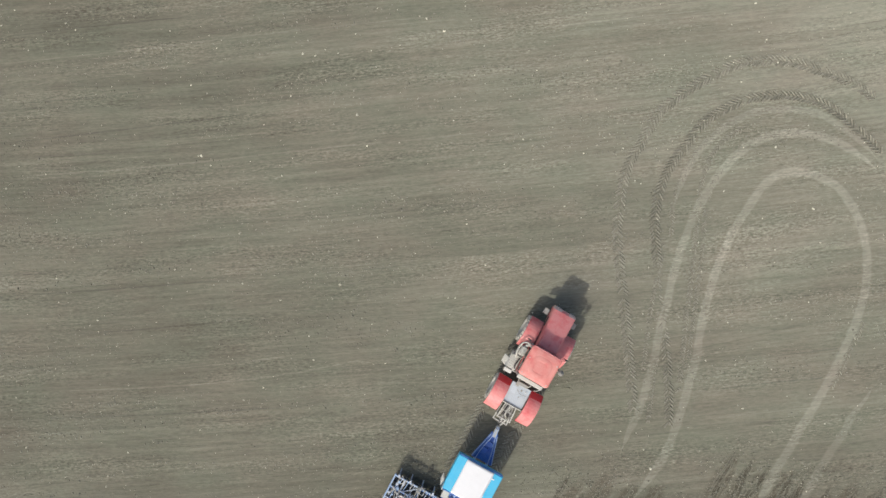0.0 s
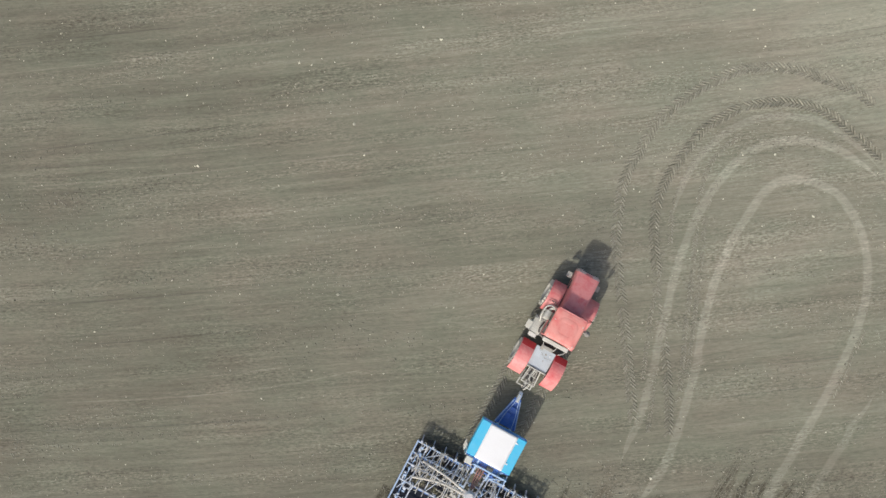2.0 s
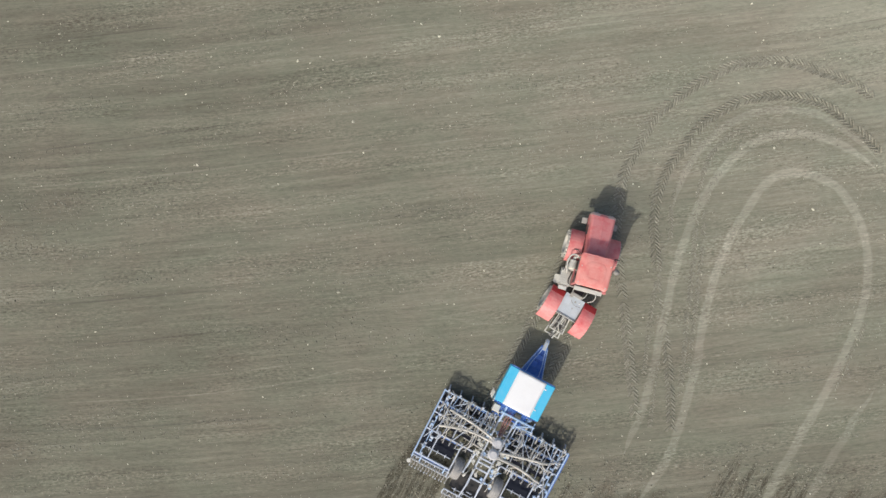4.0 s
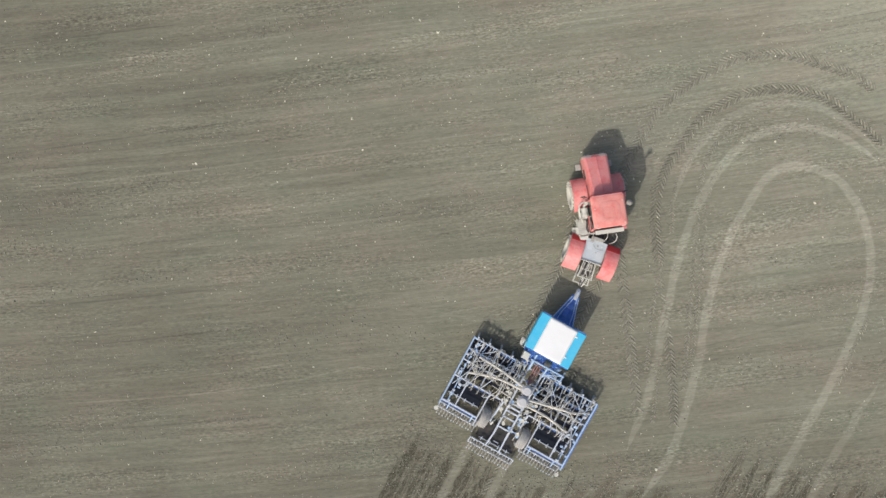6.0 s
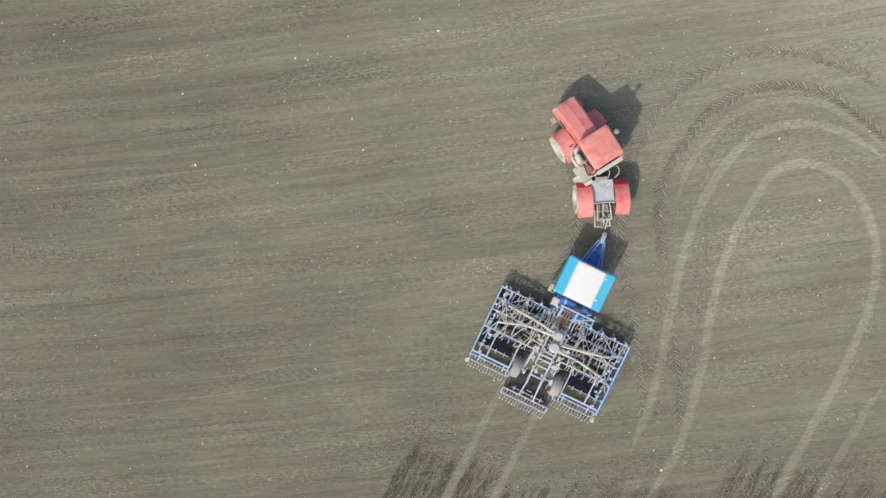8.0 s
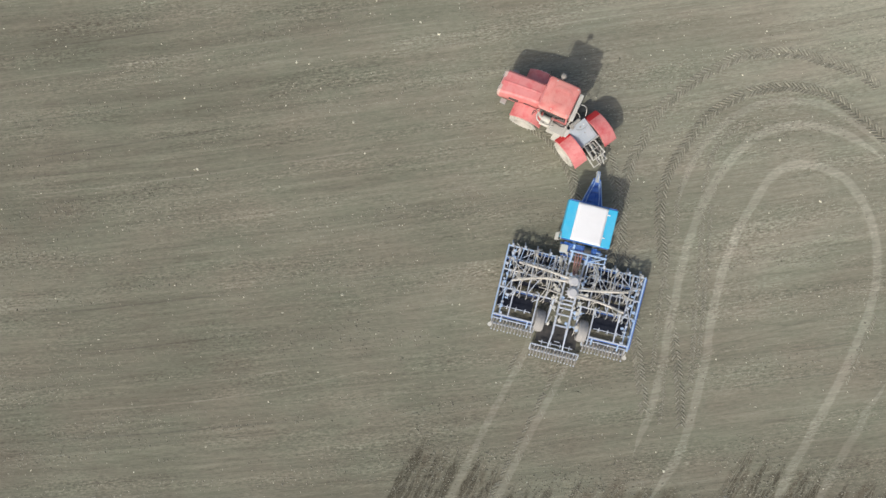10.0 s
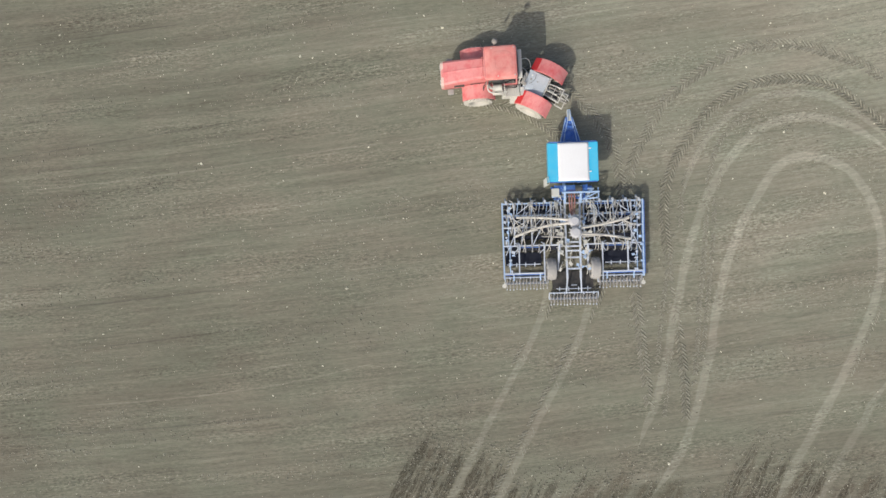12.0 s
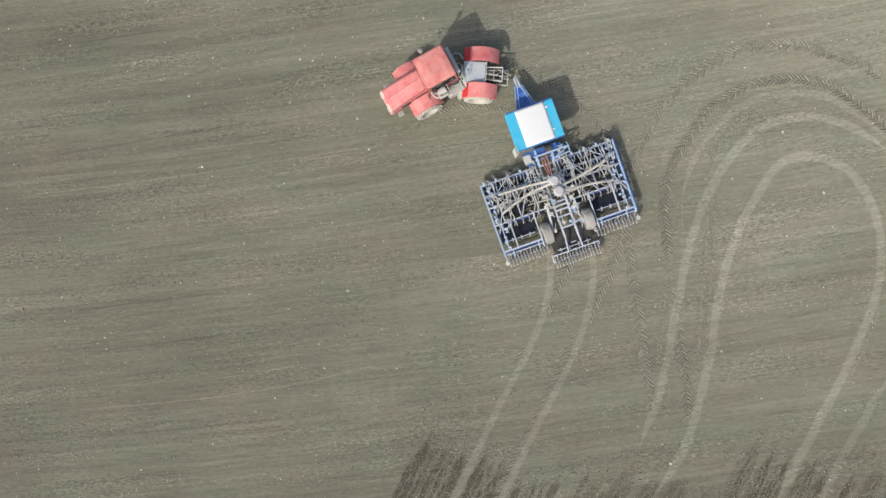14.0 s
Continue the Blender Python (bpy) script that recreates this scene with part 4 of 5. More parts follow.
    for name, a, b, w in (("cross_tube", (-0.46, -3.35, 1.45), (0.46, -3.35, 1.45), 0.06), ("cross_tube", (-0.44, -2.85, 1.47), (0.44, -2.85, 1.47), 0.05),
                          ("cross_tube", (-0.46, -3.72, 0.72), (0.46, -3.72, 0.72), 0.07), ("top_link", (0.02, -2.4, 1.45), (-0.08, -3.5, 1.25), 0.07), ("top_link", (0.15, -2.45, 1.3), (0.05, -3.65, 0.9), 0.06)):
        bm = bmesh.new()
        beam(bm, a, b, w, w)
        part(name, bm, PALE, rear)
    bm = bmesh.new()
    beam(bm, (0, -2.9, 0.72), (0, -3.85, 0.62), 0.14, 0.07)
    rod(bm, (0, -3.8, 0.5), (0, -3.8, 0.8), 0.035)
    part("drawbar", bm, GREY, rear)
    for k, (x0, x1) in enumerate(((-0.18, 0.02), (-0.08, 0.1), (0.2, -0.05), (0.3, 0.08))):
        bm = bmesh.new()
        pipe(bm, [(x0, -2.4, 1.55), (x0 * 1.4, -2.9, 1.75 - 0.1 * k), (x1 * 2, -3.4, 1.3), (x1, -3.9, 0.95)], 0.018)
        part("hydraulic_hose", bm, PALE if k % 2 else DARK, rear)
    return tractor, rear, wheels


# ---- the seed drill: origin on the ground under the hitch eye, y forward ----
BAR_Z = 0.98
DRILL_WHEEL_R = 0.66
DRILL_WHEELS = ((-1.32, -9.5), (1.32, -9.5))


def build_drill():
    drill = tagged(new("seed_drill"), "wide blue trailed seed drill, raised, with white-covered hopper", "seed drill")
    # drawbar
    bm = bmesh.new()
    for s in (-1, 1):
        beam(bm, (s * 0.14, -0.35, 0.82), (s * 0.62, -2.2, 0.98), 0.15, 0.18, 0.02)
    prism(bm, [(-0.17, -0.40), (0.17, -0.40), (0.56, -2.2), (-0.56, -2.2)], "z", 0.84, 0.90)
    beam(bm, (-0.2, -0.95, 0.95), (0.2, -0.95, 0.95), 0.10, 0.08)
    drawbar = part("drawbar", bm, ROYAL, drill, "royal blue triangular drawbar")
    bm = bmesh.new()
    for s in (-1, 1):
        pipe(bm, [(s * 0.05, 0.1, 0.95), (s * 0.12, -0.6, 1.08), (s * 0.34, -1.5, 1.1), (s * 0.42, -2.2, 1.15)], 0.025)
    part("hose_line", bm, FRAME, drawbar, "pale blue hose lines")
    bm = bmesh.new()
    box(bm, (0, -1.05, 1.0), (0.46, 0.30, 0.16), bev=0.03)
    box(bm, (-0.12, -1.55, 0.98), (0.34, 0.42, 0.12), bev=0.03)
    part("valve_box", bm, ROYAL, drawbar, "blue valve box on the drawbar")
    for s in (-1, 1):
        bm = bmesh.new()
        beam(bm, (s * 0.21, -0.45, 0.95), (s * 0.68, -2.15, 1.10), 0.05, 0.05)
        part("edge_rail", bm, FRAME, drawbar, "worn pale edge of the drawbar")
    bm = bmesh.new()
    bmesh.ops.create_cone(bm, cap_ends=True, segments=14, radius1=0.13, radius2=0.13, depth=0.1, matrix=pose(0, 0.02, 0.72))
    box(bm, (0, -0.30, 0.88), (0.26, 0.55, 0.16), bev=0.04)
    part("hitch_eye", bm, PALE, drawbar)
    bm = bmesh.new()
    beam(bm, (0.16, -0.8, 0.95), (0.16, -0.8, 0.25), 0.09, 0.09)
    box(bm, (0.16, -0.8, 0.24), (0.24, 0.24, 0.04))
    part("jack_stand", bm, ROYAL, drawbar)
    # hopper
    x0, y0, y1, zt = 1.47, -2.16, -4.44, 2.28
    bm = bmesh.new()
    secs = []
    for z, gx, gy in ((1.0, 0.75, 0.7), (1.45, 0.25, 0.25), (1.62, 0.03, 0.03), (2.18, 0.0, 0.0), (2.25, 0.015, 0.015), (2.28, 0.05, 0.05)):
        secs.append([(-x0 + gx, y1 + gy, z), (x0 - gx, y1 + gy, z), (x0 - gx, y0 - gy, z), (-x0 + gx, y0 - gy, z)])
    loft(bm, secs)
    hopper = part("hopper", bm, SKY_BLUE, drill, "sky-blue steel seed hopper")
    bm = bmesh.new()
    nx, ny = 12, 16
    grid = []
    for j in range(ny + 1):
        row = []
        for i in range(nx + 1):
            u, v = i / nx, j / ny
            x = -0.88 + 1.78 * u + 0.012 * noise.noise((v * 5, u, 1)) * (i in (0, nx))
            y = y0 - 0.03 - (y0 - y1 - 0.05) * v
            row.append(bm.verts.new((x, y, zt + 0.028 + 0.03 * math.sin(math.pi * u) + 0.010 * noise.noise((u * 3, v * 6, 4)))))
        grid.append(row)
    for j in range(ny):
        for i in range(nx):
            bm.faces.new((grid[j][i], grid[j][i + 1], grid[j + 1][i + 1], grid[j + 1][i]))
    ext = bmesh.ops.extrude_face_region(bm, geom=bm.faces[:])
    for v in [g for g in ext["geom"] if isinstance(g, bmesh.types.BMVert)]:
        v.co.z -= 0.03
    part("cover", bm, TARP, hopper, "white tarpaulin hopper cover", smooth=True)
    for y in (-2.55, -3.9):
        bm = bmesh.new()
        box(bm, (0.97, y, zt + 0.02), (0.16, 0.07, 0.04), bev=0.012)
        part("cover_strap", bm, TARP, hopper)
    for s in (-1, 1):
        for y in (-2.5, -3.3, -4.1):
            bm = bmesh.new()
            beam(bm, (s * 1.43, y, 1.66), (s * 1.43, y, 2.2), 0.05, 0.04)
            part("side_rib", bm, ROYAL, hopper, "darker blue side rib")
    bm = bmesh.new()
    beam(bm, (-1.4, -2.13, 2.2), (1.4, -2.13, 2.2), 0.05, 0.1)
    part("rim_rail", bm, ROYAL, hopper, "dark blue rim rail")
    bm = bmesh.new()
    beam(bm, (-1.4, -4.47, 2.2), (1.4, -4.47, 2.2), 0.05, 0.1)
    part("rim_rail", bm, ROYAL, hopper, "dark blue rim rail")
    drawbar.matrix_basis = pose(0.0, 0, 0)
    hopper.matrix_basis = pose(-0.07, 0.06, 0)
    # walkway, fan, ladder and box behind the hopper
    bm = bmesh.new()
    for k in range(5):
        beam(bm, (-1.05, -4.55 - 0.08 * k, 1.42), (0.85, -4.55 - 0.08 * k, 1.42), 0.05, 0.04)
    for x in (-1.05, -0.4, 0.25, 0.85):
        beam(bm, (x, -4.48, 1.40), (x, -4.92, 1.40), 0.06, 0.06)
    part("walkway", bm, ROYAL, drill, "royal blue slatted walkway behind the hopper")
    bm = bmesh.new()
    turned(bm, [(-0.2, 0.02), (-0.2, 0.36), (0.2, 0.36), (0.2, 0.02)], 20)
    bmesh.ops.transform(bm, matrix=pose(0.35, -4.75, 1.2), verts=bm.verts)
    part("fan", bm, DARK, drill, "dark fan housing")
    bm = bmesh.new()
    for y in (-4.05, -4.5):
        beam(bm, (-1.56, y, 0.5), (-1.52, y, 2.0), 0.04, 0.04)
    for z in (0.6, 0.9, 1.2, 1.5):
        beam(bm, (-1.56, -4.05, z), (-1.56, -4.5, z), 0.1, 0.03)
    pipe(bm, [(-1.52, -4.05, 2.0), (-1.55, -4.1, 2.35), (-1.5, -4.45, 2.35), (-1.52, -4.5, 2.0)], 0.018)
    part("ladder", bm, PALE, drill, "pale hopper ladder")
    bm = bmesh.new()
    box(bm, (-1.02, -4.92, 1.3), (0.42, 0.46, 0.4), bev=0.03)
    part("control_box", bm, PALE, drill, "pale grey control box")
    # centre frame
    for s in (-1, 1):
        bm = bmesh.new()
        beam(bm, (s * 0.42, -2.2, 0.95), (s * 0.46, -5.2, 0.98), 0.16, 0.2)
        beam(bm, (s * 0.46, -5.0, BAR_Z), (s * 0.40, -10.1, BAR_Z - 0.02), 0.11, 0.16)
        beam(bm, (s * 0.40, -10.0, BAR_Z), (s * 0.46, -11.0, 0.76), 0.08, 0.12)
        part("main_beam", bm, FRAME_MID, drill, "long dusty blue frame beam")
    for k, (y, x, m) in enumerate(((-4.75, 0.95, ROYAL), (-5.15, 1.2, FRAME), (-5.55, 0.5, FRAME_MID), (-6.3, 0.5, FRAME_MID), (-7.9, 0.5, FRAME_MID), (-8.15, 0.45, FRAME_MID), (-8.42, 0.45, FRAME_MID), (-8.82, 0.42, FRAME_MID), (-9.5, 0.42, FRAME_MID))):
        bm = bmesh.new()
        beam(bm, (-x, y, BAR_Z + 0.02), (x, y, BAR_Z + 0.02), 0.10, 0.11)
        part("cross_beam", bm, m, drill)
    bm = bmesh.new()
    beam(bm, (-0.66, -4.96, 1.52), (1.56, -4.96, 1.52), 0.10, 0.10)
    part("cross_beam", bm, FRAME, drill, "pale blue beam behind the hopper")
    for x in (-0.47, 0.47):
        bm = bmesh.new()
        beam(bm, (x, -4.55, 1.46), (x, -5.6, 1.30), 0.12, 0.10)
        beam(bm, (x, -4.96, 1.48), (x, -4.98, 0.98), 0.08, 0.08)
        part("hopper_post", bm, FRAME, drill, "pale blue post and stay behind the hopper")
    for xa, ya, xb, yb in ((0.62, -5.35, 1.45, -4.98), (1.5, -4.7, 1.52, -5.3), (0.5, -5.38, 1.5, -5.30)):
        bm = bmesh.new()
        beam(bm, (xa, ya, 1.40), (xb, yb, 1.42), 0.07, 0.07)
        beam(bm, (xb, yb, 1.42), (xb - 0.05, yb, 0.98), 0.05, 0.05)
        part("bracket_stay", bm, FRAME, drill)
    bm = bmesh.new()
    beam(bm, (0.5, -5.15, BAR_Z), (1.3, -4.72, BAR_Z), 0.08, 0.1)
    beam(bm, (0.6, -4.7, BAR_Z), (1.35, -4.72, BAR_Z), 0.08, 0.1)
    beam(bm, (0.95, -5.1, BAR_Z), (1.3, -4.75, BAR_Z), 0.06, 0.08)
    part("corner_bracket", bm, FRAME, drill, "blue corner bracket")
    for xa, ya, xb, yb, w in ((-1.25, -4.62, 1.2, -4.62, 0.12), (-0.7, -4.7, -0.7, -5.3, 0.10), (0.75, -4.7, 0.72, -5.4, 0.10), (-0.2, -4.9, 0.75, -4.95, 0.14), (0.2, -5.25, 1.15, -5.32, 0.09), (-1.1, -5.3, -0.4, -5.3, 0.09)):
        bm = bmesh.new()
        beam(bm, (xa, ya, BAR_Z + 0.1), (xb, yb, BAR_Z + 0.1), w, 0.12)
        part("hopper_bracket", bm, ROYAL, drill, "royal blue bracket behind the hopper")
    for k, (x, y) in enumerate(((0.45, -4.8), (-0.45, -5.05), (0.95, -5.05), (1.2, -5.25), (-0.75, -5.15))):
        bm = bmesh.new()
        box(bm, (x, y, BAR_Z + 0.22), (0.16, 0.13, 0.14), (0, 0, 20 * k), bev=0.02)
        rod(bm, (x, y, BAR_Z + 0.2), (x + 0.12, y - 0.25, BAR_Z + 0.2), 0.025, n=6)
        part("fitting", bm, PALE, drill)
    for x in (-0.16, -0.04, 0.1):
        bm = bmesh.new()
        pipe(bm, [(x, -4.8, 1.2), (x * 1.3, -5.3, 1.3), (x, -5.9, 1.25), (x * 0.6, -6.4, 1.35)], 0.045)
        part("feed_pipe", bm, RUST, drill, "reddish feed pipe")
    # distributor heads
    for x, y, z in ((-0.04, -6.68, 1.9), (0.0, -7.35, 2.05)):
        bm = bmesh.new()
        rod(bm, (x, y, 0.95), (x, y, z - 0.1), 0.09, n=12)
        bmesh.ops.create_cone(bm, cap_ends=True, segments=22, radius1=0.26, radius2=0.34, depth=0.14, matrix=pose(x, y, z - 0.05))
        bmesh.ops.create_cone(bm, cap_ends=True, segments=22, radius1=0.34, radius2=0.22, depth=0.12, matrix=pose(x, y, z + 0.08))
        for k in range(12):
            a = 2 * math.pi * k / 12
            rod(bm, (x + 0.3 * math.cos(a), y + 0.3 * math.sin(a), z - 0.03), (x + 0.44 * math.cos(a), y + 0.44 * math.sin(a), z - 0.05), 0.03, n=6)
        part("distributor_head", bm, HEAD, drill, "round dusty distributor head")
    rng = random.Random(11)
    # wings
    rows = (-5.5, -6.22, -6.95, -8.05)
    tine_mesh = bmesh.new()
    pipe(tine_mesh, [(0, 0.03, 0.02), (0, -0.10, 0.14), (0, -0.32, 0.10), (0, -0.40, -0.2), (0, -0.25, -0.62), (0, -0.10, -0.86)], 0.032, 6)
    box(tine_mesh, (0, 0.0, 0.03), (0.12, 0.16, 0.2), bev=0.01)
    sweep = bmesh.new()
    prism(sweep, [(0, 0.16), (0.19, -0.22), (0.07, -0.12), (-0.07, -0.12), (-0.19, -0.22)], "z", -0.90, -0.865)
    merge(tine_mesh, sweep, 1)
    first_tine = None
    for s in (-1, 1):
        bm = bmesh.new()
        beam(bm, (s * 4.20, -5.42, BAR_Z), (s * 4.17, -10.05, BAR_Z - 0.06), 0.085, 0.15)
        wing = part("wing_frame", bm, FRAME, drill, "folding side wing of dusty blue tubes")
        for k, y in enumerate(rows):
            bm = bmesh.new()
            beam(bm, (s * 0.62, y, BAR_Z), (s * 4.16, y, BAR_Z), 0.085 if k in (0, 3) else 0.07, 0.11)
            part("cross_tube", bm, FRAME if k in (0, 1) else FRAME_MID, wing)
        for x, ya, yb in ((3.25, -7.9, -9.7), (1.74, -7.9, -10.2), (2.45, -5.5, -8.05), (3.5, -5.5, -8.05), (1.3, -5.5, -8.05), (0.68, -5.4, -8.2)):
            bm = bmesh.new()
            beam(bm, (s * x, ya, BAR_Z + 0.01), (s * x, yb, BAR_Z - 0.03), 0.075, 0.10)
            part("long_tube", bm, FRAME_MID, wing)
        bm = bmesh.new()
        beam(bm, (s * 1.70, -9.72, BAR_Z - 0.05), (s * 4.17, -9.72, BAR_Z - 0.05), 0.10, 0.11)
        part("rear_tube", bm, FRAME_MID, wing)
        bm = bmesh.new()
        beam(bm, (s * 4.20, -5.5, BAR_Z - 0.16), (s * 4.17, -10.0, BAR_Z - 0.22), 0.08, 0.12)
        if s > 0:
            beam(bm, (4.29, -5.5, BAR_Z - 0.05), (4.26, -9.9, BAR_Z - 0.1), 0.06, 0.10)
        part("lower_side_tube", bm, ROYAL, wing, "royal blue lower side tube")
        # bars added to darken the wing's inside, where shade lies between the tubes
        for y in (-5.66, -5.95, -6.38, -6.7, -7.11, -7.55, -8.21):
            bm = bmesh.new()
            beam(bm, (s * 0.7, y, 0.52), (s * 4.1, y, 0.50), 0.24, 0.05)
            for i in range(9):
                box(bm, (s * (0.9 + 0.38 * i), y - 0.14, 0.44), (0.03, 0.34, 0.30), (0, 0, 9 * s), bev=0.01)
            part("tool_bar", bm, NAVY_SHADE, wing, "near-black bar added for shade under the tube")
        for y, xa, xb in ((-5.62, 0.7, 2.4), (-6.32, 2.6, 4.1), (-8.15, 1.9, 3.2), (-9.80, 1.7, 4.1)):
            bm = bmesh.new()
            beam(bm, (s * xa, y, BAR_Z - 0.08), (s * xb, y, BAR_Z - 0.08), 0.05, 0.07)
            part("blue_rail", bm, ROYAL, wing, "royal blue rail")
        # crowded ends of the wing: depth wheels' brackets, clamps and spindles
        for k in range(16):
            x, y = rng.uniform(3.55, 4.08), -5.6 - 4.0 * (k + rng.random()) / 16
            bm = bmesh.new()
            box(bm, (s * x, y, BAR_Z + 0.04), (rng.uniform(0.08, 0.20), rng.uniform(0.08, 0.18), 0.16), (0, 0, rng.uniform(-20, 20)), bev=0.012)
            if k % 2:
                rod(bm, (s * x, y, BAR_Z + 0.05), (s * (x - 0.1), y - rng.uniform(0.2, 0.4), BAR_Z + 0.02), 0.02, n=6)
            part("clamp", bm, (FRAME, FRAME_MID)[k % 2], wing)
        for xa, ya, yb in ((3.86, -5.5, -8.05), (3.80, -8.05, -9.72)):
            bm = bmesh.new()
            beam(bm, (s * xa, ya, BAR_Z - 0.02), (s * xa, yb, BAR_Z - 0.05), 0.06, 0.08)
            part("long_tube", bm, FRAME, wing)
        for k in range(7):
            x = 1.05 + 0.44 * k
            bm = bmesh.new()
            beam(bm, (s * x, -5.45, BAR_Z + 0.07), (s * (x + 0.12), -6.30, BAR_Z + 0.07), 0.04, 0.04)
            part("spring_bar", bm, (FRAME_MID, FRAME)[k % 2], wing)
        # levelling bar with small spring clips
        bm = bmesh.new()
        beam(bm, (s * 1.95, -9.18, 0.72), (s * 4.0, -9.18, 0.72), 0.05, 0.06)
        for x in (2.3, 2.85, 3.4, 3.85):
            beam(bm, (s * x, -9.06, 0.74), (s * x, -9.32, 0.72), 0.05, 0.06)
            rod(bm, (s * x, -9.2, 0.72), (s * x, -9.34, 0.28), 0.018, n=6)
        part("levelling_bar", bm, FRAME_MID, wing)
        # dark sheet added for the shade between last tube and roller
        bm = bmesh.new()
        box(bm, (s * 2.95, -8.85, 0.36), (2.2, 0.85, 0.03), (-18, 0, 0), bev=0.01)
        part("levelling_board", bm, NAVY_SHADE, wing, "near-black board added for shade under the drill frame")
        # diagonal braces
        for a, b in (((1.0, -5.55, 1.08), (2.3, -6.9, 1.08)), ((2.5, -5.5, 1.08), (3.4, -6.2, 1.08)), ((3.95, -6.2, 1.07), (2.6, -7.0, 1.08)), ((1.5, -6.2, 1.08), (2.4, -8.0, 1.08)), ((3.3, -6.95, 1.08), (4.05, -8.6, 1.07)), ((2.9, -6.2, 1.08), (3.1, -8.0, 1.08))):
            bm = bmesh.new()
            beam(bm, (s * a[0], *a[1:]), (s * b[0], *b[1:]), 0.05, 0.05)
            part("brace", bm, FRAME_MID, wing)
        # tines
        for k, y in enumerate(rows):
            for i in range(8):
                x = 0.85 + 0.43 * i + 0.11 * (k % 4)
                if x > 4.05 or (k == 3 and x < 1.8):
                    continue
                m = pose(s * x, y, BAR_Z - 0.02, 0, 0, rng.uniform(-7, 7))
                if first_tine is None:
                    first_tine = part("tine", tine_mesh, [TINE_ARM, TINE], wing, "curved spring tine, raised")
                    first_tine.matrix_basis = m
                else:
                    again(first_tine, m, wing)
        # front brackets along the first tube
        for i in range(5):
            x = 0.85 + 0.78 * i
            bm = bmesh.new()
            box(bm, (s * x, -5.42, BAR_Z + 0.05), (0.12, 0.2, 0.14), bev=0.02)
            rod(bm, (s * x, -5.4, BAR_Z), (s * x, -5.32, BAR_Z - 0.45), 0.03)
            bmesh.ops.create_cone(bm, cap_ends=True, segments=14, radius1=0.2, radius2=0.2, depth=0.05, matrix=pose(s * x, -5.32, BAR_Z - 0.5, 0, 90, 8))
            part("front_disc", bm, FRAME_MID, wing, "small front disc on a bracket")
        # thick feed booms
        booms = (((-0.3, -6.78, 1.82), (-1.9, -6.95, 1.45), (-3.55, -7.5, 1.30)), ((-0.3, -6.6, 1.82), (-1.8, -6.42, 1.45), (-3.4, -6.35, 1.30))) if s < 0 else (
            ((0.3, -7.1, 1.95), (1.9, -6.85, 1.45), (3.3, -6.55, 1.30)), ((0.3, -7.45, 1.95), (1.9, -7.55, 1.45), (3.35, -7.8, 1.30)))
        for b in booms:
            bm = bmesh.new()
            pipe(bm, b, 0.075, 8)
            part("feed_boom", bm, BOOM, wing, "thick dusty cream feed tube")
        # seed hoses
        for i in range(20):
            k = i % 4
            x = 0.9 + 3.1 * ((i * 0.382) % 1.0)
            y = rows[k]
            lift = rng.uniform(1.2, 1.45)
            b = booms[0 if y > -6.6 else 1] if s < 0 else booms[0 if y > -7.0 else 1]
            u = min(1.0, x / 3.4)
            start = Vector(b[0]).lerp(Vector(b[2]), u * 0.85)
            bm = bmesh.new()
            pipe(bm, [start, start.lerp(Vector((s * x, y, lift)), 0.5) + Vector((rng.uniform(-0.25, 0.25), rng.uniform(-0.2, 0.2), 0.12)), (s * x + rng.uniform(-0.1, 0.1), y + 0.05, lift - 0.1), (s * x, y - 0.3, 0.85), (s * x, y - 0.36, 0.45)], 0.022, 5)
            part("seed_hose", bm, HOSE, wing)
        # short curled hose ends over the tines
        for i in range(14):
            x, y = 0.95 + 3.0 * ((i * 0.618) % 1.0), rows[i % 4] - 0.05
            r, way = rng.uniform(0.10, 0.22), rng.choice((-1, 1))
            bm = bmesh.new()
            pipe(bm, [(s * x, y + 0.25, 1.12), (s * x + way * r, y + 0.12, 1.24), (s * x + way * r, y - 0.15, 1.18), (s * x, y - 0.32, 0.9), (s * x - way * 0.03, y - 0.42, 0.5)], 0.026, 5)
            part("hose_end", bm, (HOSE, FRAME_MID)[i % 2], wing)
        # fold cylinder
        bm = bmesh.new()
        rod(bm, (s * 0.5, -7.6, 1.2), (s * 1.3, -7.55, 1.2), 0.06, n=10)
        rod(bm, (s * 1.3, -7.55, 1.2), (s * 1.9, -7.52, 1.15), 0.03, n=8)
        part("fold_cylinder", bm, GREY, wing, "steel folding cylinder")
        # corner marker disc
        bm = bmesh.new()
        bmesh.ops.create_cone(bm, cap_ends=True, segments=16, radius1=0.13, radius2=0.13, depth=0.05, matrix=pose(s * 4.18, -10.45, 0.72))
        beam(bm, (s * 4.15, -10.2, 0.86), (s * 4.18, -10.4, 0.72), 0.05, 0.05)
        part("end_disc", bm, PALE, wing, "pale disc at the wing corner")
    # wheel forks and brackets round the carrying wheels
    wheels = []
    for x, y in DRILL_WHEELS:
        bm = bmesh.new()
        s = 1 if x > 0 else -1
        beam(bm, (s * 0.86, -8.0, BAR_Z), (s * 0.90, -9.55, DRILL_WHEEL_R + 0.05), 0.10, 0.14)
        beam(bm, (s * 0.9, y, DRILL_WHEEL_R), (s * 1.3, y, DRILL_WHEEL_R), 0.1, 0.1)
        rod(bm, (s * 0.84, -8.0, BAR_Z + 0.3), (s * 0.88, -9.1, 0.9), 0.05, n=10)
        part("wheel_arm", bm, FRAME_MID, drill, "dusty wheel arm with lift cylinder")
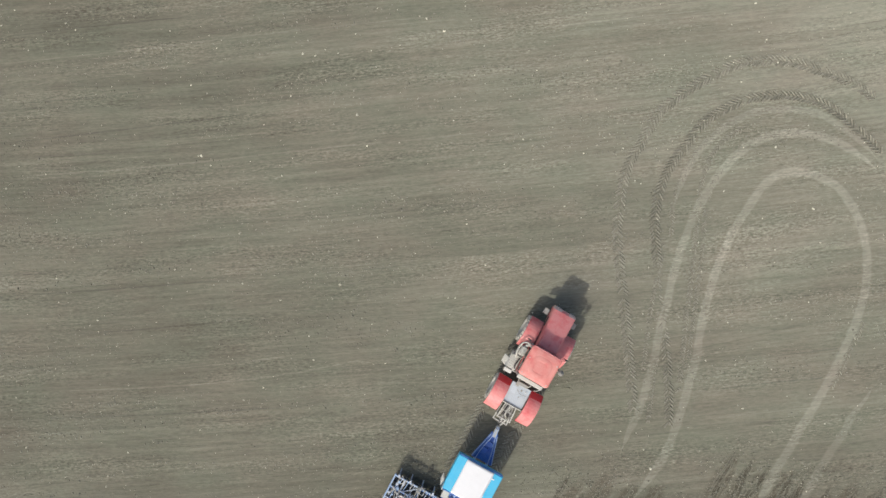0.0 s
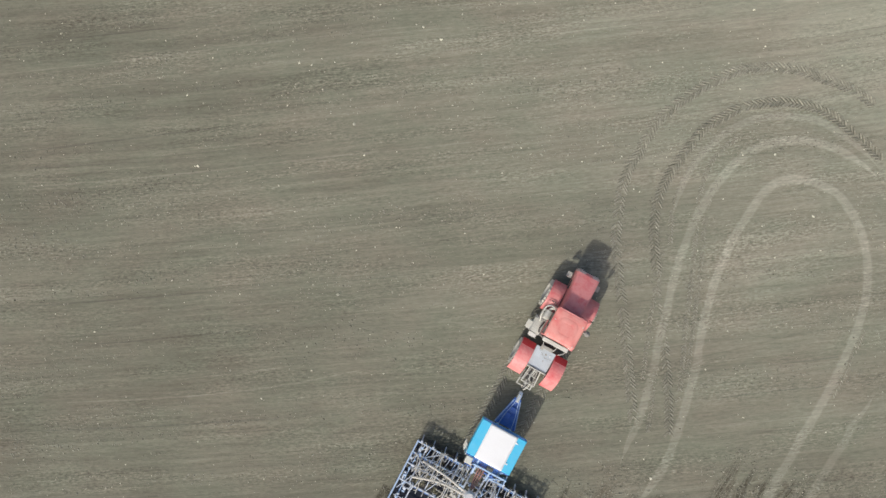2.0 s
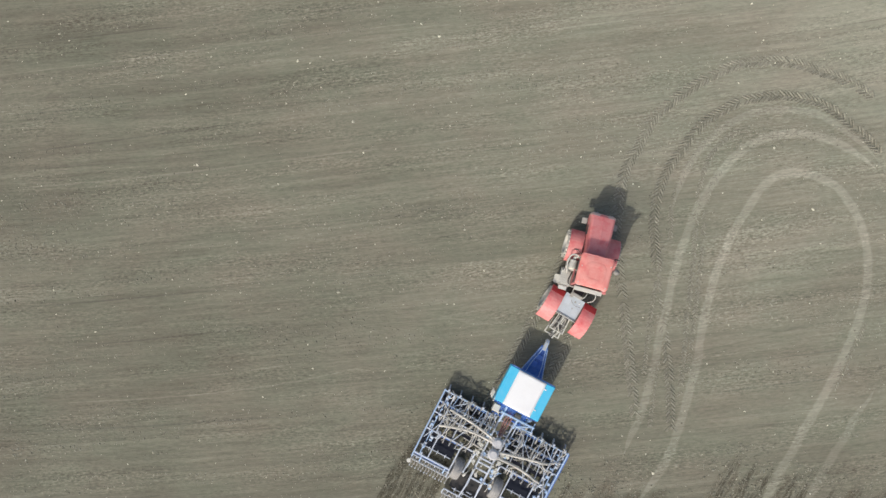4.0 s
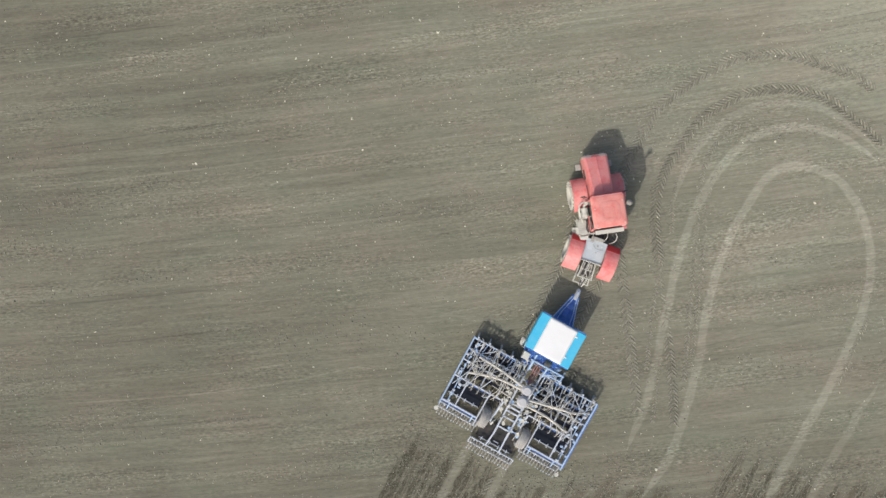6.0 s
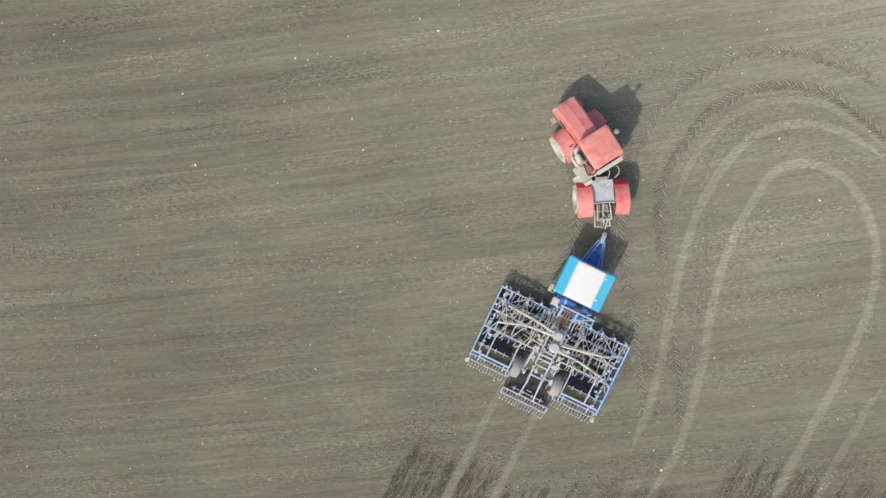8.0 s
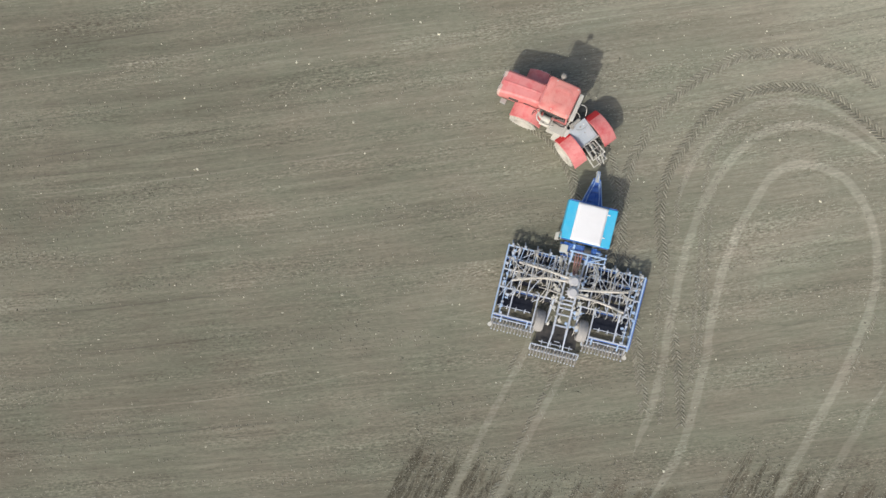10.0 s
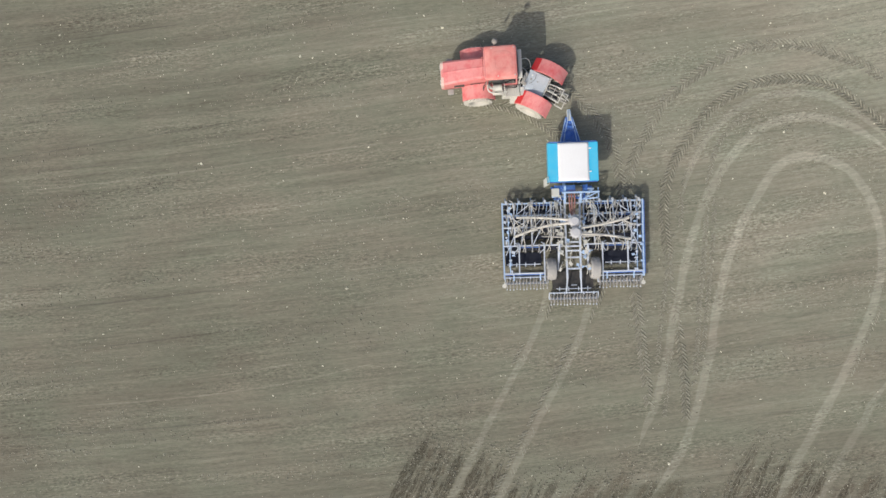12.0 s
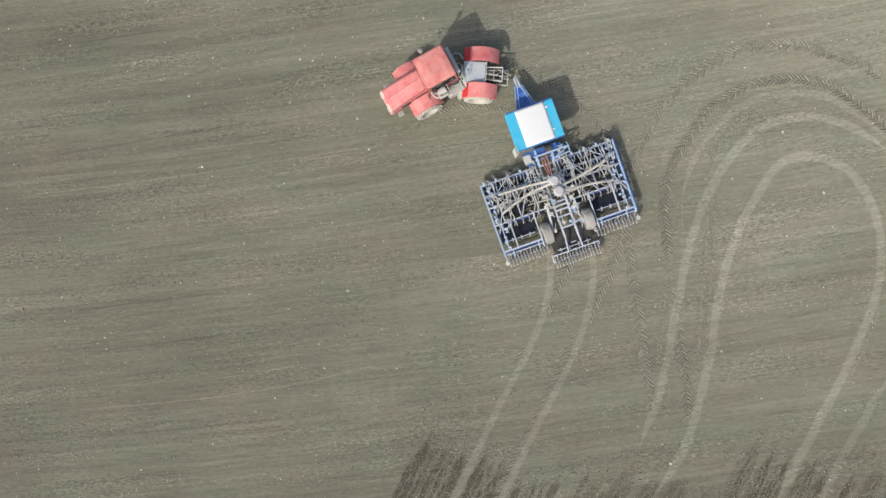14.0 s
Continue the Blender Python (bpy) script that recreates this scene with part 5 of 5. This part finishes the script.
        if not wheels:
            w = part("wheel", tyre_mesh(DRILL_WHEEL_R, 0.58, 26, 0.004), DRILL_TYRE, drill, "grey dusty carrying wheel of the drill")
            part("rim", rim_mesh(DRILL_WHEEL_R, 0.56), RIM, w)
        else:
            w = again(wheels[0], Matrix())
            again(wheels[0].children[0], Matrix(), w)
        w.matrix_basis = pose(x, y, DRILL_WHEEL_R)
        wheels.append(w)
    for s in (-1, 1):
        for y in (-7.4, -7.9, -8.5):
            bm = bmesh.new()
            box(bm, (s * 0.72, y, BAR_Z + 0.12), (0.2, 0.24, 0.2), (0, 0, 15 * s), bev=0.03)
            rod(bm, (s * 0.6, y - 0.2, BAR_Z + 0.2), (s * 0.95, y + 0.15, BAR_Z + 0.24), 0.03)
            part("clamp", bm, PALE, drill)
    # fittings crowded round the middle: valves, brackets, short pipes
    for i in range(52):
        x, y = rng.choice((-1, 1)) * rng.uniform(0.15, 1.05), rng.uniform(-9.6, -5.6)
        bm = bmesh.new()
        if i % 3:
            box(bm, (x, y, BAR_Z + 0.10), (rng.uniform(0.08, 0.2), rng.uniform(0.08, 0.24), rng.uniform(0.1, 0.25)), (0, 0, rng.uniform(-40, 40)), bev=0.015)
            rod(bm, (x, y, BAR_Z + 0.1), (x + rng.uniform(-0.2, 0.2), y + rng.uniform(-0.25, 0.25), BAR_Z + 0.16), 0.025, n=6)
            part("fitting", bm, PALE if i % 2 else FRAME, drill)
        else:
            a = rng.uniform(0, 6.28)
            pipe(bm, [(x, y, BAR_Z), (x + 0.15 * math.cos(a), y + 0.15 * math.sin(a), BAR_Z + 0.25), (x + 0.45 * math.cos(a), y + 0.45 * math.sin(a), BAR_Z + 0.22), (x + 0.6 * math.cos(a), y + 0.6 * math.sin(a), BAR_Z)], 0.022, 5)
            part("short_hose", bm, HOSE if i % 2 else PALE, drill)
    # centre rear levelling bar
    bm = bmesh.new()
    beam(bm, (-1.05, -10.72, 0.68), (1.05, -10.72, 0.68), 0.05, 0.06)
    for x in (-0.85, -0.3, 0.3, 0.85):
        beam(bm, (x, -10.6, 0.70), (x, -10.88, 0.68), 0.05, 0.06)
    beam(bm, (-0.15, -10.5, 0.74), (0.2, -10.5, 0.74), 0.05, 0.05)
    part("levelling_bar", bm, FRAME_MID, drill)
    # dark sheet in place of the shade ahead of the centre roller
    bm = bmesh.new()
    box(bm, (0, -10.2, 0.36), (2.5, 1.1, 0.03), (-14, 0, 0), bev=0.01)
    part("levelling_board", bm, DARK, drill, "near-black board added for shade under the drill frame")
    # packer rollers: a carrying bar, arms, and spiral rings
    ring_mesh = bmesh.new()
    turned(ring_mesh, [(-0.025, 0.16), (-0.025, 0.27), (0.0, 0.29), (0.025, 0.27), (0.025, 0.16), (-0.025, 0.16)], 14)
    for k in range(3):
        rod(ring_mesh, (0, 0, 0), (0, 0.2 * math.cos(k * 2.09), 0.2 * math.sin(k * 2.09)), 0.018, n=5)
    first_ring = None
    for xa, xb, y, z in ((-4.12, -1.5, -10.32, 0.50), (1.5, 4.12, -10.32, 0.50), (-1.48, 1.48, -11.32, 0.46)):
        bm = bmesh.new()
        beam(bm, (xa, y + 0.36, z + 0.28), (xb, y + 0.36, z + 0.28), 0.07, 0.09)
        rod(bm, (xa, y, z), (xb, y, z), 0.07, n=8)
        for x in (xa, xb):
            beam(bm, (x, y + 0.36, z + 0.28), (x, y, z), 0.05, 0.10)
        n = round((xb - xa) / 0.2)
        teeth = bmesh.new()
        for i in range(n):
            x = xa + (i + 0.5) * (xb - xa) / n + rng.uniform(-0.025, 0.025)
            rod(teeth, (x, y + 0.3, z + 0.30), (x, y - 0.33, z + 0.24), 0.020, n=6)
            box(bm, (x, y - 0.36 + rng.uniform(-0.03, 0.03), z + 0.16), (0.06, 0.08, 0.12), (0, 0, rng.uniform(-20, 20)))
            if i % 3 == 1:
                box(bm, (x, y + 0.34, z + 0.34), (0.07, 0.16, 0.06), (0, 0, rng.uniform(-15, 15)), bev=0.01)
        merge(bm, teeth, 1)
        roller = part("packer_roller", bm, [FRAME_MID, GREY], drill, "packer roller with a comb of scraper rings")
        for i in range(n):
            x = xa + (i + 0.5) * (xb - xa) / n
            m = pose(x, y, z, rng.uniform(0, 90), 0, 12)
            if first_ring is None:
                first_ring = part("ring", ring_mesh, RING, roller)
                first_ring.matrix_basis = m
            else:
                again(first_ring, m, roller)
    for s in (-1, 1):
        for x in (2.0, 3.6):
            bm = bmesh.new()
            beam(bm, (s * x, -9.72, BAR_Z - 0.05), (s * x, -10.16, 0.82), 0.08, 0.09)
            part("roller_arm", bm, FRAME, drill)
    return drill, wheels


tractor, rear_section, tractor_wheels = build_tractor()
drill, drill_wheels = build_drill()

# ---- the way of the machines: metres and degrees every half second ----
STEP = 0.5
TRACTOR_X = [4.2, 4.56, 4.92, 5.29, 5.67, 6.1, 6.55, 6.98, 7.37, 7.71, 8.0, 8.22, 8.38, 8.46, 8.43, 8.3, 8.06, 7.71, 7.24, 6.67, 5.99, 5.19, 4.32, 3.45, 2.54, 1.58, 0.63, -0.32, -1.26]
TRACTOR_Y = [-7.15, -6.47, -5.76, -5.06, -4.34, -3.64, -2.9, -2.18, -1.46, -0.74, 0.03, 0.84, 1.72, 2.59, 3.51, 4.41, 5.32, 6.21, 7.07, 7.87, 8.6, 9.25, 9.78, 10.22, 10.57, 10.82, 10.91, 10.91, 10.84]
TRACTOR_YAW = [-28.4, -28.2, -28.3, -28.1, -27.5, -25.7, -22.7, -18.9, -14.4, -9.3, -3.7, 2.3, 8.3, 13.8, 19.8, 26.0, 31.9, 39.0, 47.44, 56.28, 64.92, 72.56, 79.0, 85.53, 92.67, 99.2, 105.23, 111.27, 117.2]
REAR_YAW = [-27.4, -27.5, -27.6, -27.7, -28.0, -29.1, -30.2, -30.4, -29.7, -28.0, -25.7, -22.6, -18.8, -13.3, -7.7, -1.6, 4.4, 11.0, 18.6, 27.4, 35.9, 43.49, 49.98, 56.56, 62.95, 69.34, 75.22, 80.41, 85.1]
DRILL_X = [2.37, 2.7, 3.07, 3.42, 3.78, 4.13, 4.49, 4.88, 5.3, 5.74, 6.2, 6.64, 7.08, 7.5, 7.89, 8.22, 8.46, 8.55, 8.51, 8.35, 8.06, 7.67, 7.19, 6.67, 6.06, 5.38, 4.64, 3.82, 2.91]
DRILL_Y = [-10.87, -10.23, -9.51, -8.81, -8.08, -7.32, -6.53, -5.8, -5.13, -4.47, -3.8, -3.07, -2.28, -1.5, -0.67, 0.19, 1.11, 2.06, 3.02, 3.99, 4.94, 5.87, 6.74, 7.53, 8.27, 8.94, 9.53, 10.0, 10.42]
DRILL_YAW = [-26.7, -27.1, -27.3, -27.0, -26.8, -26.5, -26.3, -26.4, -26.8, -27.4, -28.0, -28.4, -28.6, -28.6, -28.2, -27.5, -26.0, -23.9, -21.3, -18.1, -14.6, -10.8, -6.8, -3.0, 0.9, 4.9, 9.2, 13.6, 18.3]
TIMES = [STEP * i for i in range(len(TRACTOR_X))]


def trail(px, py, yaw, x, y):
    """The ground path of the point (x, y) of a thing."""
    out = []
    for a, b, w in zip(px, py, yaw):
        c, s = math.cos(radians(w)), math.sin(radians(w))
        out.append((a + c * x - s * y, b + s * x + c * y))
    return out


def rolling(wheel, path, base, R):
    """Turns a wheel about its axle as far as its path is long."""
    turn, rows = 0.0, []
    for i, t in enumerate(TIMES):
        if i:
            turn -= math.degrees(math.dist(path[i], path[i - 1]) / R)
        rows.append((t, base @ pose(0, 0, 0, turn)))
    walk(wheel, rows)


def fresh_tracks(path, width, material, kind, label, back, seed, dz, rollers=()):
    """Soil pressed by a passing wheel: rigid pieces, each lifted into place as the wheel goes over it."""
    rng = random.Random(seed)
    first, second = Vector((*path[0], 0)), Vector((*path[1], 0))
    d = (first - second).normalized()
    pts = [tuple((first + d * k)[:2]) for k in range(back, 0, -1)] + list(path)
    spots = spline(pts, 0.5)
    # the time at which each spot is reached
    ends, run = [0.0], 0.0
    for a, b in zip(path, path[1:]):
        run += math.dist(a, b)
        ends.append(run)
    thing = tagged(new("wheel_track"), label, "wheel track", "fresh wheel tracks")
    meshes = []
    for v in range(3):
        bm = bmesh.new()
        if kind == "lugs":
            lug_prints(bm, [(Vector((-0.125 + 0.25 * k, 0, 0)), 0.0) for k in range(2)], width, 0.036, rng, 0.9)
        else:
            band(bm, [(Vector((-0.3 + 0.2 * k, 0, 0)), 0.0) for k in range(4)], width, 0.0, 0.02, seed + v)
        ob = tagged(part("pressed_soil", bm, material, thing), kind="stuff")
        meshes.append(ob)
    for i, (p, a) in enumerate(spots):
        ob = meshes[i] if i < 3 else again(meshes[i % 3], Matrix())
        up = Matrix.Translation((p.x, p.y, dz + 0.0006 * (i % 5))) @ Matrix.Rotation(a, 4, "Z")
        down = Matrix.Translation((0, 0, -0.12)) @ up
        dist = i * 0.5 - back
        # a following wheel rolls the print flat again
        flat = None
        for other in rollers:
            for k in range(len(other) - 1):
                q, w = Vector((*other[k], 0)), Vector((*other[k + 1], 0))
                u = (p - q).dot(w - q) / max((w - q).length_squared, 1e-9)
                if 0 <= u < 1 and (q.lerp(w, u) - p).length < 0.10:
                    flat = STEP * (k + u)
        if dist <= 0.3:
            if flat is None or flat < 0.3:
                ob.matrix_basis = up
            else:
                walk(ob, [(0, up), (flat - 0.1, up), (flat + 0.15, down), (14.0, down)])
            continue
        t = 14.0
        for k in range(len(ends) - 1):
            if ends[k] <= dist <= ends[k + 1]:
                t = TIMES[k] + STEP * (dist - ends[k]) / (ends[k + 1] - ends[k])
        if t + 0.2 >= 14.0:
            ob.matrix_basis = down
            continue
        rows = [(0, down), (max(0.04, t - 0.1), down), (t + 0.15, up)]
        if flat is not None and t + 0.5 < flat < 13.7:
            rows += [(flat - 0.1, up), (flat + 0.15, down), (14.0, down)]
        else:
            rows.append((14.0, up))
        walk(ob, rows)


def motions():
    walk(tractor, [(t, pose(x, y, 0, 0, 0, w)) for t, x, y, w in zip(TIMES, TRACTOR_X, TRACTOR_Y, TRACTOR_YAW)])
    walk(rear_section, [(t, pose(0, 0, 0, 0, 0, b - a)) for t, a, b in zip(TIMES, TRACTOR_YAW, REAR_YAW)])
    walk(drill, [(t, pose(x, y, 0, 0, 0, w)) for t, x, y, w in zip(TIMES, DRILL_X, DRILL_Y, DRILL_YAW)])
    # the drill's tools turn up the soil below its rear
    reach = [x * WORKED_WAY.x + y * WORKED_WAY.y - 9.2 for x, y in zip(DRILL_X, DRILL_Y)]
    for ob, place in FRESH_SOIL:
        t = next((u for u, r in zip(TIMES, reach) if r >= place), 14.0)
        if t >= 0.5:
            walk(ob, [(0, pose(0, 0, -0.2)), (t - 0.3, pose(0, 0, -0.2)), (t, pose(0, 0, 0)), (14.0, pose(0, 0, 0))])
    rollers = [trail(DRILL_X, DRILL_Y, DRILL_YAW, *w) for w in DRILL_WHEELS]
    for k, side in enumerate((-1, 1)):
        x = side * 1.26
        path = trail(TRACTOR_X, TRACTOR_Y, TRACTOR_YAW, x, FRONT_AXLE)
        rolling(tractor_wheels[k], path, pose(x, FRONT_AXLE, WHEEL_R), WHEEL_R)
        fresh_tracks(path, 0.82, [PRINT, GROOVE_SHADE], "lugs", "fresh chevron tyre prints behind the tractor", 13, 20 + k, 0.0, rollers)
        x = side * 1.20
        rolling(tractor_wheels[2 + k], trail(TRACTOR_X, TRACTOR_Y, REAR_YAW, x, REAR_AXLE), pose(x, REAR_AXLE, WHEEL_R), WHEEL_R)
        wx, wy = DRILL_WHEELS[k]
        path = trail(DRILL_X, DRILL_Y, DRILL_YAW, wx, wy)
        rolling(drill_wheels[k], path, pose(wx, wy, DRILL_WHEEL_R), DRILL_WHEEL_R)
        fresh_tracks(path, 0.54, BAND_FRESH, "band", "fresh pale wheel band behind the drill", 2, 30 + k, 0.034)


motions()
